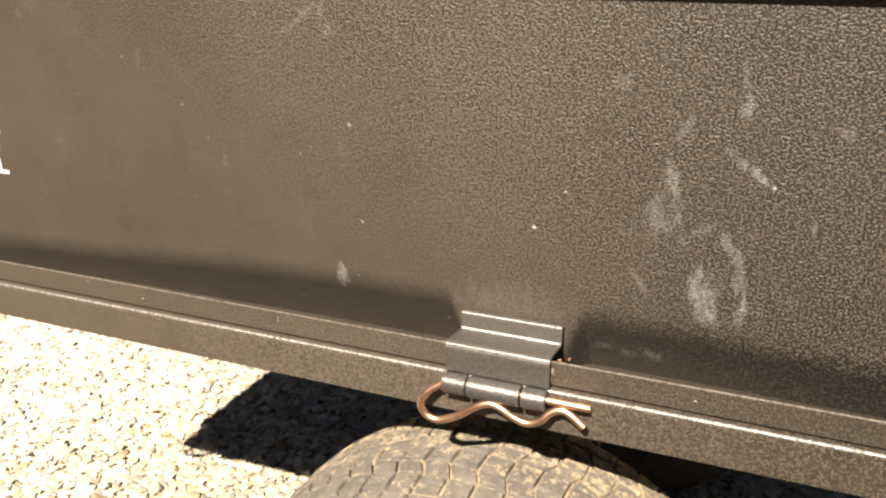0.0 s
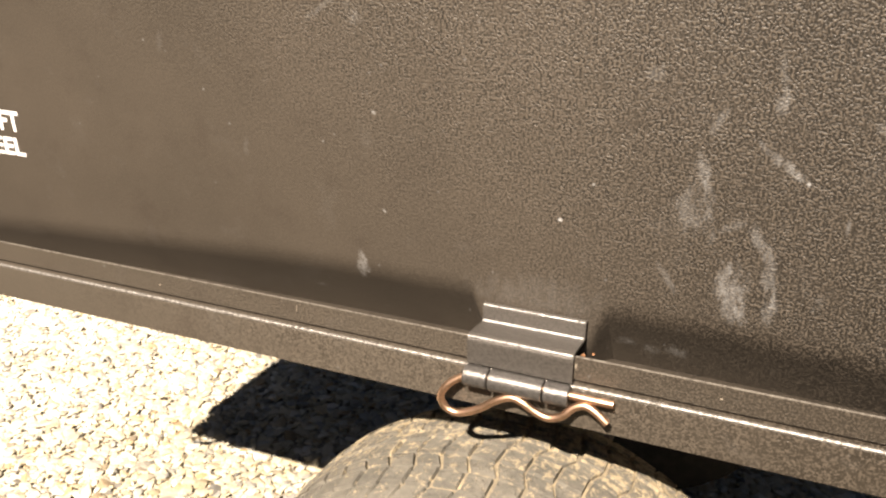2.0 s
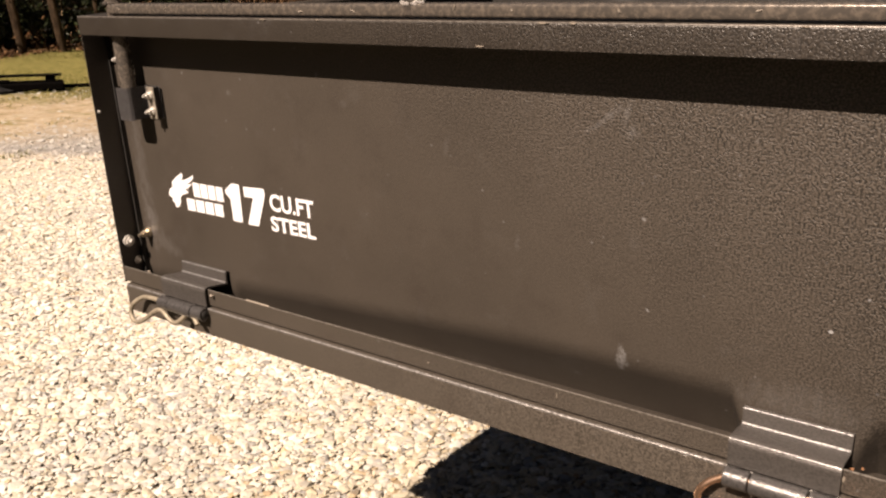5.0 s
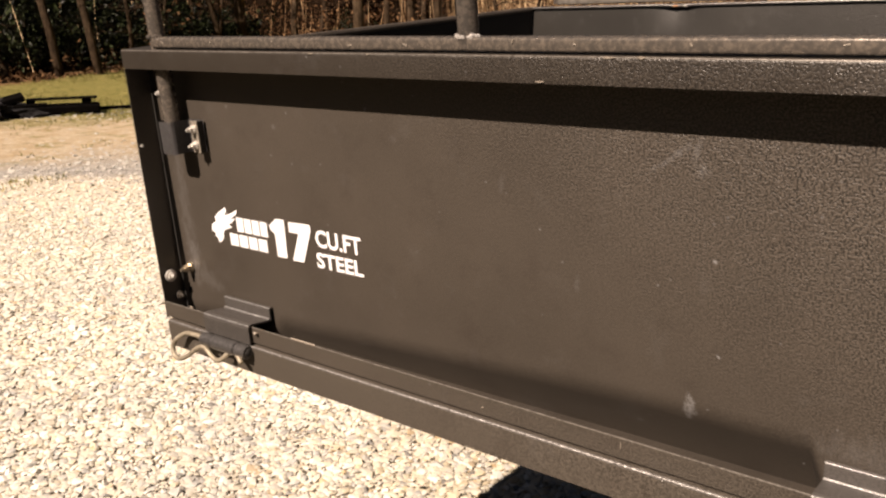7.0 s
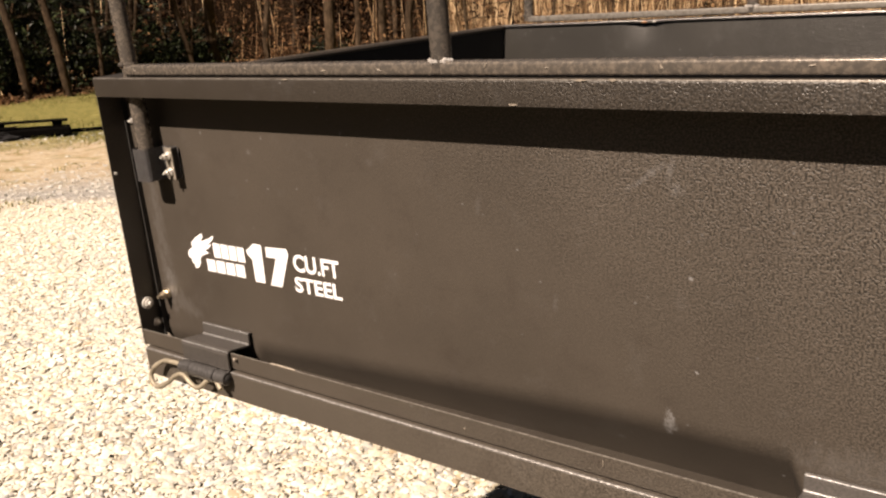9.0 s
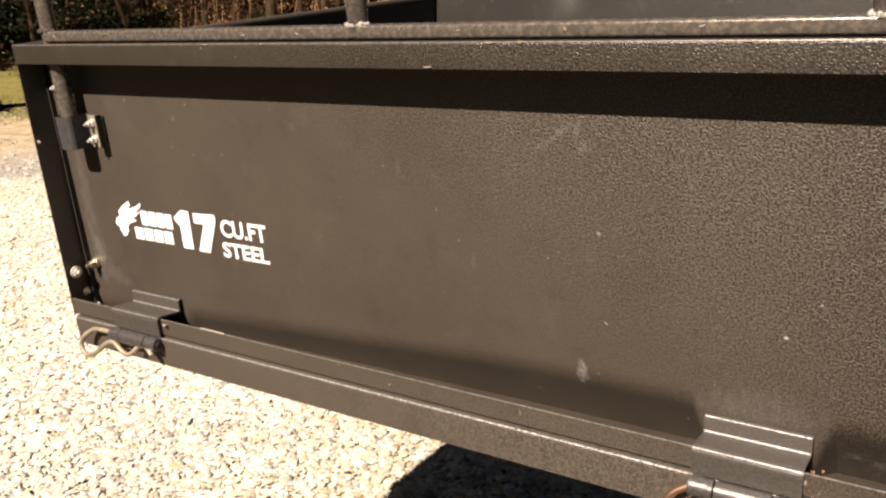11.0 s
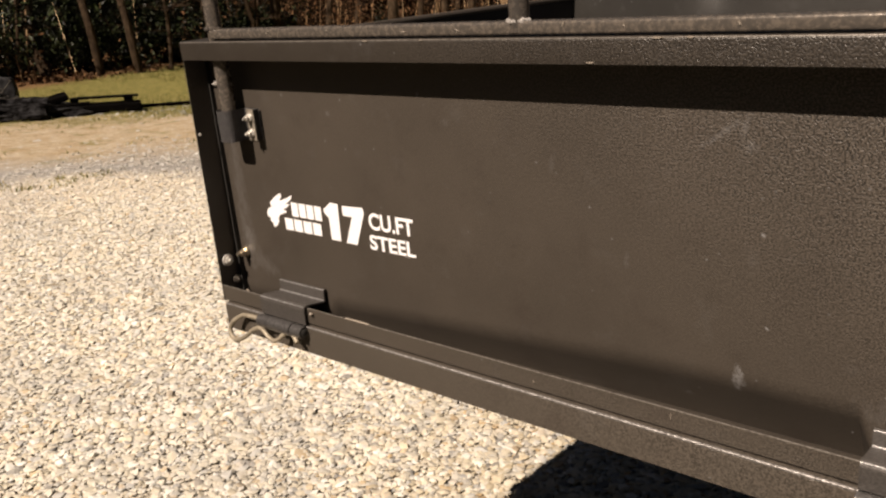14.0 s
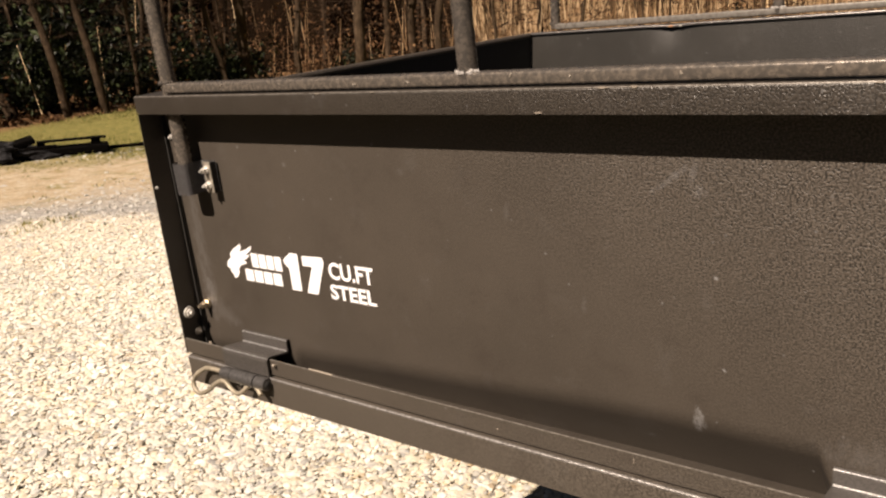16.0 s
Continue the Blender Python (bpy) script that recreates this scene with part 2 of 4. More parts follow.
def rubber():
    m = Nodes("dusty_rubber", 0.85, shine=0.25)
    n = m.noise(45, 5, 0.7)
    fine = m.noise(420, 3)
    col = m.mix(m.ramp(n, (0.35, 0.0), (0.62, 1.0)), (0.105, 0.101, 0.091), (0.165, 0.156, 0.136))
    p = m.tree.nodes.new("ShaderNodeSeparateXYZ")
    m.put(p.inputs[0], m.coords)
    caked = m.math("ADD", m.noise(120, 6, 0.78), m.math("MULTIPLY", m.step(p.outputs[1], -0.12, 0.04), 0.13))
    col = m.mix(m.ramp(caked, (0.56, 0.0), (0.66, 1.0)), col, (0.38, 0.32, 0.22))
    m.colour(col)
    m.bump(fine, 0.4, 0.001)
    m.bump(m.noise(130, 5, 0.75), 0.8, 0.005)
    m.bump(n, 0.5, 0.004)
    return m.mat


rubber_mat = rubber()
# far tyre's rubber, blackened to hold the shade under the bed
shade_rubber = metal_mat("shade_black_rubber", (0.022, 0.021, 0.02), 0.85, 0.0, (0.034, 0.032, 0.029), 60, 0.2)
groove_mat = metal_mat("dirt_caked_rubber", (0.18, 0.155, 0.115), 0.9, 0.0, (0.34, 0.28, 0.185), 90)


def stone():
    m = Nodes("gravel_stone", 0.75, shine=0.25)
    geo = m.tree.nodes.new("ShaderNodeNewGeometry")
    r = geo.outputs["Random Per Island"]
    col = m.ramp(r, (0.0, (0.56, 0.51, 0.41)), (0.16, (0.68, 0.63, 0.54)), (0.28, (0.45, 0.39, 0.29)), (0.40, (0.76, 0.74, 0.69)), (0.52, (0.39, 0.385, 0.375)), (0.64, (0.60, 0.53, 0.41)), (0.80, (0.55, 0.52, 0.47)), (0.87, (0.19, 0.185, 0.18)), (0.91, (0.5, 0.38, 0.23)), (1.0, (0.74, 0.725, 0.7)))
    n = m.noise(180, 4, 0.7)
    col = m.mix(m.ramp(m.noise(1.6, 5, 0.65), (0.5, 0.0), (0.66, 0.45)), col, (0.34, 0.33, 0.315))
    drift = m.noise(16, 3, 0.6)
    col = m.mix(m.ramp(drift, (0.58, 0.0), (0.7, 0.5)), col, (0.38, 0.375, 0.37))
    col = m.mix(m.ramp(drift, (0.3, 0.45), (0.42, 0.0)), col, (0.74, 0.69, 0.6))
    p = m.tree.nodes.new("ShaderNodeSeparateXYZ")
    m.put(p.inputs[0], m.coords)
    dx = m.math("SUBTRACT", p.outputs[0], 0.9)
    dy = m.math("SUBTRACT", p.outputs[1], -0.6)
    dist = m.math("SQRT", m.math("ADD", m.math("MULTIPLY", dx, dx), m.math("MULTIPLY", dy, dy)))
    dist = m.math("ADD", dist, m.math("MULTIPLY", m.math("SUBTRACT", m.noise(0.6, 5, 0.65), 0.5), 3.2))
    col = m.mix(m.math("MULTIPLY", m.step(dist, 5.3, 6.1), 0.65), col, (0.30, 0.293, 0.285))
    # stones by the cart: greyer, and darkened against burning out in the sun
    near_cart_dark = m.step(m.math("ADD", p.outputs[0], m.math("MULTIPLY", m.math("SUBTRACT", m.noise(3.5, 4, 0.6), 0.5), 0.9)), -0.6, 0.2)
    # the gamma only deepens and spreads the stone tones
    dusty = m.node("ShaderNodeGamma", 0, i0=col, i1=1.55)
    col = m.mix(near_cart_dark, col, dusty)
    col = m.node("ShaderNodeVectorMath", 0, {"operation": "MULTIPLY"}, i0=col, i1=(0.985, 1.01, 1.01))
    m.colour(m.mix(m.math("MULTIPLY", n, 0.2), col, (0.355, 0.337, 0.292)))
    m.bump(n, 0.3, 0.002)
    return m.mat


stone_mat = stone()


def earth():
    """The ground: stony yard, then sandy earth with thin turf, then turf, then leaf litter, by the distance from the cart."""
    m = Nodes("yard_ground", 0.9, shine=0.1)
    p = m.tree.nodes.new("ShaderNodeSeparateXYZ")
    m.put(p.inputs[0], m.coords)
    dx = m.math("SUBTRACT", p.outputs[0], 0.9)
    dy = m.math("SUBTRACT", p.outputs[1], -0.6)
    dist = m.math("SQRT", m.math("ADD", m.math("MULTIPLY", dx, dx), m.math("MULTIPLY", dy, dy)))
    dist = m.math("ADD", dist, m.math("MULTIPLY", m.math("SUBTRACT", m.noise(0.6, 5, 0.65), 0.5), 3.2))
    cell = m.node("ShaderNodeSeparateColor", 0, i0=m.voronoi(75, out=1))
    peb = m.ramp(cell, (0.0, (0.52, 0.46, 0.35)), (0.3, (0.62, 0.56, 0.45)), (0.5, (0.42, 0.36, 0.27)), (0.7, (0.65, 0.6, 0.51)), (0.85, (0.38, 0.36, 0.33)), (1.0, (0.3, 0.27, 0.23)))
    blot = m.noise(1.3, 4, 0.6)
    gravel = m.mix(m.ramp(blot, (0.45, 0.0), (0.7, 1.0)), peb, m.mix(0.5, peb, (0.25, 0.245, 0.235)))
    fine = m.noise(30, 5, 0.7)
    sand = m.mix(m.ramp(fine, (0.35, 0.0), (0.65, 1.0)), (0.23, 0.172, 0.102), (0.40, 0.31, 0.195))
    sand = m.mix(m.ramp(m.noise(5, 6, 0.8), (0.4, 0.0), (0.62, 0.6)), sand, peb)
    sand = m.mix(m.ramp(m.noise(11, 6, 0.85), (0.54, 0.0), (0.66, 0.75)), sand, (0.13, 0.098, 0.055))
    turf = m.mix(m.ramp(m.noise(9, 6, 0.8), (0.35, 0.0), (0.65, 1.0)), (0.065, 0.07, 0.018), (0.25, 0.215, 0.075))
    sand = m.mix(m.ramp(m.noise(3.4, 6, 0.7), (0.54, 0.0), (0.66, 0.8)), sand, turf)
    leaf = m.mix(m.noise(14, 6, 0.8), (0.05, 0.032, 0.018), (0.26, 0.15, 0.07))
    grit = m.mix(m.noise(60, 5, 0.8), (0.15, 0.147, 0.142), (0.33, 0.322, 0.31))
    # near ground darkened to paint shade into the gaps between stones
    gravel = m.mix(m.math("MULTIPLY", m.step(dist, 3.6, 2.2), 0.3), gravel, m.mix(fine, (0.10, 0.09, 0.072), (0.24, 0.215, 0.17)))
    col = m.mix(m.math("MULTIPLY", m.step(dist, 5.3, 6.0), 0.85), gravel, grit)
    col = m.mix(m.step(dist, 6.1, 7.4), col, sand)
    col = m.mix(m.step(dist, 8.7, 10.2), col, turf)
    col = m.mix(m.step(dist, 19.0, 21.5), col, leaf)
    slant = m.math("ADD", m.math("MULTIPLY", p.outputs[0], -0.8), m.math("MULTIPLY", p.outputs[1], -0.6))
    slant = m.math("ADD", slant, m.math("MULTIPLY", m.math("SUBTRACT", m.noise(0.9, 5, 0.7), 0.5), 1.6))
    col = m.mix(m.step(slant, 6.3, 7.1), col, leaf)
    # unseen ground ahead of the cart, coloured dark to cut its bounced light
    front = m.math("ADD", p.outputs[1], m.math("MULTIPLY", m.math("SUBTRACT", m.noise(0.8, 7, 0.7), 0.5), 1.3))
    dark_ahead = m.mix(m.noise(24, 5, 0.75), (0.016, 0.010, 0.006), (0.05, 0.034, 0.02))
    dark_ahead = m.mix(m.ramp(m.noise(2.2, 6, 0.7), (0.45, 0.0), (0.62, 0.75)), dark_ahead, m.mix(m.noise(40, 5, 0.8), (0.014, 0.017, 0.005), (0.06, 0.062, 0.02)))
    col = m.mix(m.step(front, -0.2, -0.42), col, dark_ahead)
    m.colour(col)
    m.bump(m.voronoi(75), 0.45, 0.008)
    m.bump(fine, 0.5, 0.02)
    return m.mat


earth_mat = earth()


def bark_mat(name, dark, light):
    m = Nodes(name, 0.9, shine=0.08)
    stretch = m.node("ShaderNodeMapping", 0, Vector=m.coords, Scale=(1.0, 1.0, 0.18))
    n = m.noise(28, 6, 0.75, stretch)
    info = m.tree.nodes.new("ShaderNodeObjectInfo")
    col = m.mix(m.ramp(n, (0.35, 0.0), (0.65, 1.0)), dark, light)
    # large dark patches paint dappled shade onto the bark
    col = m.mix(m.ramp(m.noise(2.6, 4, 0.7), (0.42, 0.7), (0.62, 0.0)), col, dark)
    m.colour(m.mix(m.math("MULTIPLY", info.outputs["Random"], 0.45), col, dark))
    m.bump(n, 0.8, 0.03)
    return m.mat


bark = bark_mat("grey_brown_bark", (0.02, 0.0135, 0.0085), (0.125, 0.085, 0.053))
twig_mat = bark_mat("brown_twigs", (0.014, 0.009, 0.006), (0.08, 0.05, 0.029))


def leaf_mat(name, a, b, c, rough):
    m = Nodes(name, rough, shine=0.12)
    geo = m.tree.nodes.new("ShaderNodeNewGeometry")
    m.colour(m.ramp(geo.outputs["Random Per Island"], (0.0, a), (0.55, b), (1.0, c)))
    return m.mat


# leaf colours pulled near black, with the shade among the trees in them
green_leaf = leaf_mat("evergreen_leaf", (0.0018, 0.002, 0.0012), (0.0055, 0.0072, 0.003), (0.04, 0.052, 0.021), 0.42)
dead_leaf = leaf_mat("dead_leaf", (0.02, 0.0095, 0.0045), (0.09, 0.045, 0.02), (0.18, 0.105, 0.052), 0.8)
grass_mat = leaf_mat("winter_grass", (0.07, 0.08, 0.02), (0.17, 0.165, 0.05), (0.4, 0.33, 0.15), 0.8)
reed_mat = leaf_mat("dry_stems", (0.06, 0.034, 0.018), (0.25, 0.158, 0.083), (0.58, 0.43, 0.265), 0.8)
char_mat = metal_mat("dark_scrap", (0.0012, 0.001, 0.0009), 0.9, 0.0, (0.003, 0.0026, 0.0022), 30, 0.03)
ash_mat = metal_mat("ash_and_char", (0.002, 0.0018, 0.0016), 0.95, 0.0, (0.03, 0.03, 0.032), 9, 0.03)
block_mat = metal_mat("weathered_grey_block", (0.036, 0.036, 0.039), 0.9, 0.0, (0.012, 0.012, 0.013), 14, 0.1)
burnt_wood = bark_mat("burnt_grey_wood", (0.012, 0.011, 0.01), (0.14, 0.13, 0.115))


def woods_mat():
    m = Nodes("distant_woods", 0.95, shine=0.0)
    tall = m.node("ShaderNodeMapping", 0, Vector=m.coords, Scale=(1.0, 1.0, 0.08))
    n = m.noise(1.6, 6, 0.8, tall)
    # shade deep in the wood is put into these near-black tones
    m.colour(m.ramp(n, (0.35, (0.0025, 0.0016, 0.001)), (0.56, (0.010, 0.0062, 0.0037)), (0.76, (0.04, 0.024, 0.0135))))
    return m.mat


woods = woods_mat()


# ---- mesh helpers ----
def finish(ob, m, parent):
    if parent is not None:
        ob.parent = parent
    if m is not None:
        ob.matrix_basis = m
    return ob


def part(name, bm, material, parent=None, label="", m=None, smooth=False):
    me = bpy.data.meshes.new(name)
    bmesh.ops.recalc_face_normals(bm, faces=bm.faces)
    for face in bm.faces:
        face.smooth = smooth
    bm.to_mesh(me)
    bm.free()
    if smooth:
        me.set_sharp_from_angle(angle=radians(40))
    me.materials.append(material)
    ob = finish(new(name, me), m, parent)
    return tagged(ob, label) if label else ob


def thing(name, label, category, group="", kind="", m=None):
    return finish(tagged(new(name), label, category, group, kind), m, None)


def box(bm, x0, x1, y0, y1, z0, z1, bevel=0.0, seg=2):
    made = bmesh.ops.create_cube(bm, size=1, matrix=Matrix.Translation(((x0 + x1) / 2, (y0 + y1) / 2, (z0 + z1) / 2)) @ Matrix.Diagonal((x1 - x0, y1 - y0, z1 - z0, 1)))
    if bevel:
        edges = list({e for v in made["verts"] for e in v.link_edges})
        bmesh.ops.bevel(bm, geom=edges, offset=bevel, segments=seg, affect="EDGES", profile=0.5)
    return bm


def sweep(bm, pts, radii, seg=12, caps=True):
    """A round bar along points; radii: one number or one a point."""
    pts = [Vector(p) for p in pts]
    if not isinstance(radii, (list, tuple)):
        radii = [radii] * len(pts)
    rings = []
    side = None
    for i, p in enumerate(pts):
        way = (pts[min(i + 1, len(pts) - 1)] - pts[max(i - 1, 0)]).normalized()
        if side is None:
            side = way.orthogonal().normalized()
        side = (side - way * side.dot(way)).normalized()
        up = way.cross(side)
        rings.append([bm.verts.new(p + radii[i] * (math.cos(a) * side + math.sin(a) * up)) for a in (2 * math.pi * k / seg for k in range(seg))])
    for a, b in zip(rings, rings[1:]):
        for k in range(seg):
            bm.faces.new((a[k], a[(k + 1) % seg], b[(k + 1) % seg], b[k]))
    if caps:
        bm.faces.new(rings[0][::-1])
        bm.faces.new(rings[-1])
    return bm


def sheet(bm, prof, x0, x1, thick, cuts=1):
    """Bent sheet metal: a profile of (y, z) run along x, with thickness to the profile's right-hand side."""
    n = len(prof)
    offs = []
    for i in range(n):
        a, b = Vector(prof[max(i - 1, 0)]), Vector(prof[i])
        c = Vector(prof[min(i + 1, n - 1)])
        d1 = (b - a).normalized() if i else (c - b).normalized()
        d2 = (c - b).normalized() if i < n - 1 else d1
        n1, n2 = Vector((d1.y, -d1.x)), Vector((d2.y, -d2.x))
        mid = (n1 + n2).normalized()
        offs.append(b + mid * thick / max(mid.dot(n1), 0.4))
    loop = [Vector(p) for p in prof] + offs[::-1]
    rows = [[bm.verts.new((x0 + (x1 - x0) * k / cuts, q.x, q.y)) for q in loop] for k in range(cuts + 1)]
    c = len(loop)
    for a, b in zip(rows, rows[1:]):
        for k in range(c):
            bm.faces.new((a[k], a[(k + 1) % c], b[(k + 1) % c], b[k]))
    for row in (rows[0], rows[-1]):
        for k in range(n - 1):
            bm.faces.new((row[k], row[k + 1], row[c - 2 - k], row[c - 1 - k]))
    return bm


def bolt(bm, at, way, r, h):
    """A hexagon head with a washer, standing along way."""
    m = Matrix.Translation(at) @ Vector(way).to_track_quat("Z", "Y").to_matrix().to_4x4()
    bmesh.ops.create_cone(bm, cap_ends=True, segments=20, radius1=r * 1.45, radius2=r * 1.4, depth=h * 0.3, matrix=m @ Matrix.Translation((0, 0, h * 0.15)))
    bmesh.ops.create_cone(bm, cap_ends=True, segments=6, radius1=r, radius2=r, depth=h * 0.6, matrix=m @ Matrix.Translation((0, 0, h * 0.6)))
    bmesh.ops.create_cone(bm, cap_ends=True, segments=12, radius1=r * 0.55, radius2=r * 0.45, depth=h * 0.5, matrix=m @ Matrix.Translation((0, 0, h * 1.15)))
    return bm


def arrays(name, verts, faces, material, smooth=False):
    """A mesh object out of number arrays; faces all have as many corners."""
    me = bpy.data.meshes.new(name)
    faces = np.asarray(faces, dtype=np.int32)
    me.vertices.add(len(verts))
    me.vertices.foreach_set("co", np.asarray(verts, dtype=np.float32).ravel())
    me.loops.add(faces.size)
    me.loops.foreach_set("vertex_index", faces.ravel())
    me.polygons.add(len(faces))
    me.polygons.foreach_set("loop_start", np.arange(0, faces.size, faces.shape[1], dtype=np.int32))
    me.polygons.foreach_set("use_smooth", np.full(len(faces), smooth))
    me.update(calc_edges=True)
    me.validate()
    me.materials.append(material)
    return new(name, me)


# ---- ground ----
def ground_height(x, y):
    d = math.hypot(x - 0.9, y + 0.6)
    far = max(0.0, d - 5.0)
    return 0.02 * min(far, 8) * (noise.noise((x * 0.35, y * 0.35, 0)) * 0.5)


def build_ground():
    bm = bmesh.new()
    radii = [0.0, 0.6, 1.2, 2, 3, 4, 5, 6, 7, 8, 9, 10, 11.5, 13, 15, 17, 19, 22, 26, 32, 45, 80, 200, 900, 2500]
    rings = []
    for r in radii[1:]:
        rings.append([bm.verts.new((0.9 + r * math.cos(a), -0.6 + r * math.sin(a), ground_height(0.9 + r * math.cos(a), -0.6 + r * math.sin(a)) - (0.006 if r < 7 else 0))) for a in (2 * math.pi * k / 96 for k in range(96))])
    mid = bm.verts.new((0.9, -0.6, -0.006))
    for k in range(96):
        bm.faces.new((mid, rings[0][k], rings[0][(k + 1) % 96]))
    for a, b in zip(rings, rings[1:]):
        for k in range(96):
            bm.faces.new((a[k], b[k], b[(k + 1) % 96], a[(k + 1) % 96]))
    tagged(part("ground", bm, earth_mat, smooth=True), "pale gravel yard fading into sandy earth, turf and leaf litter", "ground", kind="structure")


build_ground()


def pebbles():
    """Loose stones: dense beside the cart, thinner further off."""
    rng = np.random.default_rng(5)
    ico = bmesh.new()
    bmesh.ops.create_icosphere(ico, subdivisions=1, radius=1)
    ico.verts.ensure_lookup_table()
    base = np.array([v.co for v in ico.verts])
    tris = np.array([[v.index for v in f.verts] for f in ico.faces])
    ico.free()
    spots = []
    for x0, x1, y0, y1, gap, size in ((-1.5, 1.3, -0.15, 1.6, 0.0088, 0.0066), (-3.4, -1.5, -0.15, 2.9, 0.0106, 0.0072), (-6.4, -3.4, 0.2, 5.0, 0.021, 0.0078), (-9.6, -3.4, 0.2, 6.6, 0.055, 0.008)):
        nx, ny = int((x1 - x0) / gap), int((y1 - y0) / gap)
        gx, gy = np.meshgrid(np.arange(nx), np.arange(ny))
        px = x0 + (gx.ravel() + rng.uniform(-0.1, 1.1, nx * ny)) * gap
        py = y0 + (gy.ravel() + rng.uniform(-0.1, 1.1, nx * ny)) * gap
        spots.append(np.c_[px, py, size * np.minimum(rng.lognormal(-0.02, 0.46, nx * ny), 2.2)])
    s = np.concatenate(spots)
    s = s[(s[:, 1] > -0.85 - 0.455 * s[:, 0]) & (s[:, 1] < 0.9 - 0.76 * np.minimum(s[:, 0], 0.0))]
    away = np.hypot(s[:, 0] - 0.9, s[:, 1] + 0.6)
    s = s[rng.random(len(s)) < np.clip((7.3 - away) / 3.8, 0.0, 1.0) * np.clip((s[:, 1] + 0.42) / 0.3, 0.02, 1.0)]
    far_a, far_r = np.radians(rng.uniform(141, 158, 2600)), rng.uniform(6.0, 10.8, 2600)
    s = np.concatenate([s, np.c_[0.9 + far_r * np.cos(far_a), -0.6 + far_r * np.sin(far_a), 0.011 * rng.lognormal(0, 0.4, 2600)]])
    n = len(s)
    shape = base[None] * (1 + rng.uniform(-0.3, 0.26, (n, 12, 1)))
    shape = shape * np.stack([rng.uniform(0.8, 1.45, n), rng.uniform(0.7, 1.1, n), rng.uniform(0.26, 0.46, n)], 1)[:, None]
    a, b = rng.uniform(0, 6.28, n), rng.normal(0, 0.27, n)
    x, y, z = shape[..., 0], shape[..., 1], shape[..., 2]
    x, z = x * np.cos(b)[:, None] - z * np.sin(b)[:, None], x * np.sin(b)[:, None] + z * np.cos(b)[:, None]
    x, y = x * np.cos(a)[:, None] - y * np.sin(a)[:, None], x * np.sin(a)[:, None] + y * np.cos(a)[:, None]
    v = np.stack([x, y, z], -1) * s[:, 2][:, None, None]
    v[..., 0] += s[:, 0][:, None]
    v[..., 1] += s[:, 1][:, None]
    v[..., 2] += (rng.uniform(-0.0035, 0.0012, n) - 0.0015 * np.clip(np.hypot(s[:, 0] - 0.9, s[:, 1] + 0.6) - 2.0, 0, 2.5))[:, None]
    faces = (tris[None] + 12 * np.arange(n)[:, None, None]).reshape(-1, 3)
    ob = arrays("gravel", v.reshape(-1, 3), faces, stone_mat)
    tagged(ob, "loose cream, tan and grey crushed gravel on the yard", "gravel", kind="stuff")


pebbles()

# ---- the cart ----
LENGTH = 1.52
DENT = 0.289
HINGES = (0.080, 0.7525, LENGTH - 0.1585)
SIDE = Matrix.Rotation(radians(4.86), 4, "X") @ Matrix.Translation((0, 0, -0.0148))
cart = thing("utility_cart", "black hammered-steel garden dump cart with flared sides, parked on gravel", "cart")


def foot(z, share):
    """How far the side's foot tucks in under its face; share: how much of the tuck is there."""
    start = 0.602 + 0.038 * share
    if z > start:
        return 0.0
    if z > start - 0.02:
        return 14.5 * (start - z) ** 2
    return 0.0058 + 0.58 * (start - 0.02 - z)


def tuck_share(x):
    """The tuck runs out towards the ends; it is flattened at the hinge plates, standing for sunlight they throw up."""
    near_end = min(x, LENGTH - x)
    rise = min(1.0, max(0.0, (near_end - 0.01) / 0.6))
    share = rise ** 0.8
    for h in HINGES:
        off = max(h - x, x - h - 0.0785, 0.0)
        share *= min(1.0, max(0.0, (off + 0.001) / 0.014))
    return share


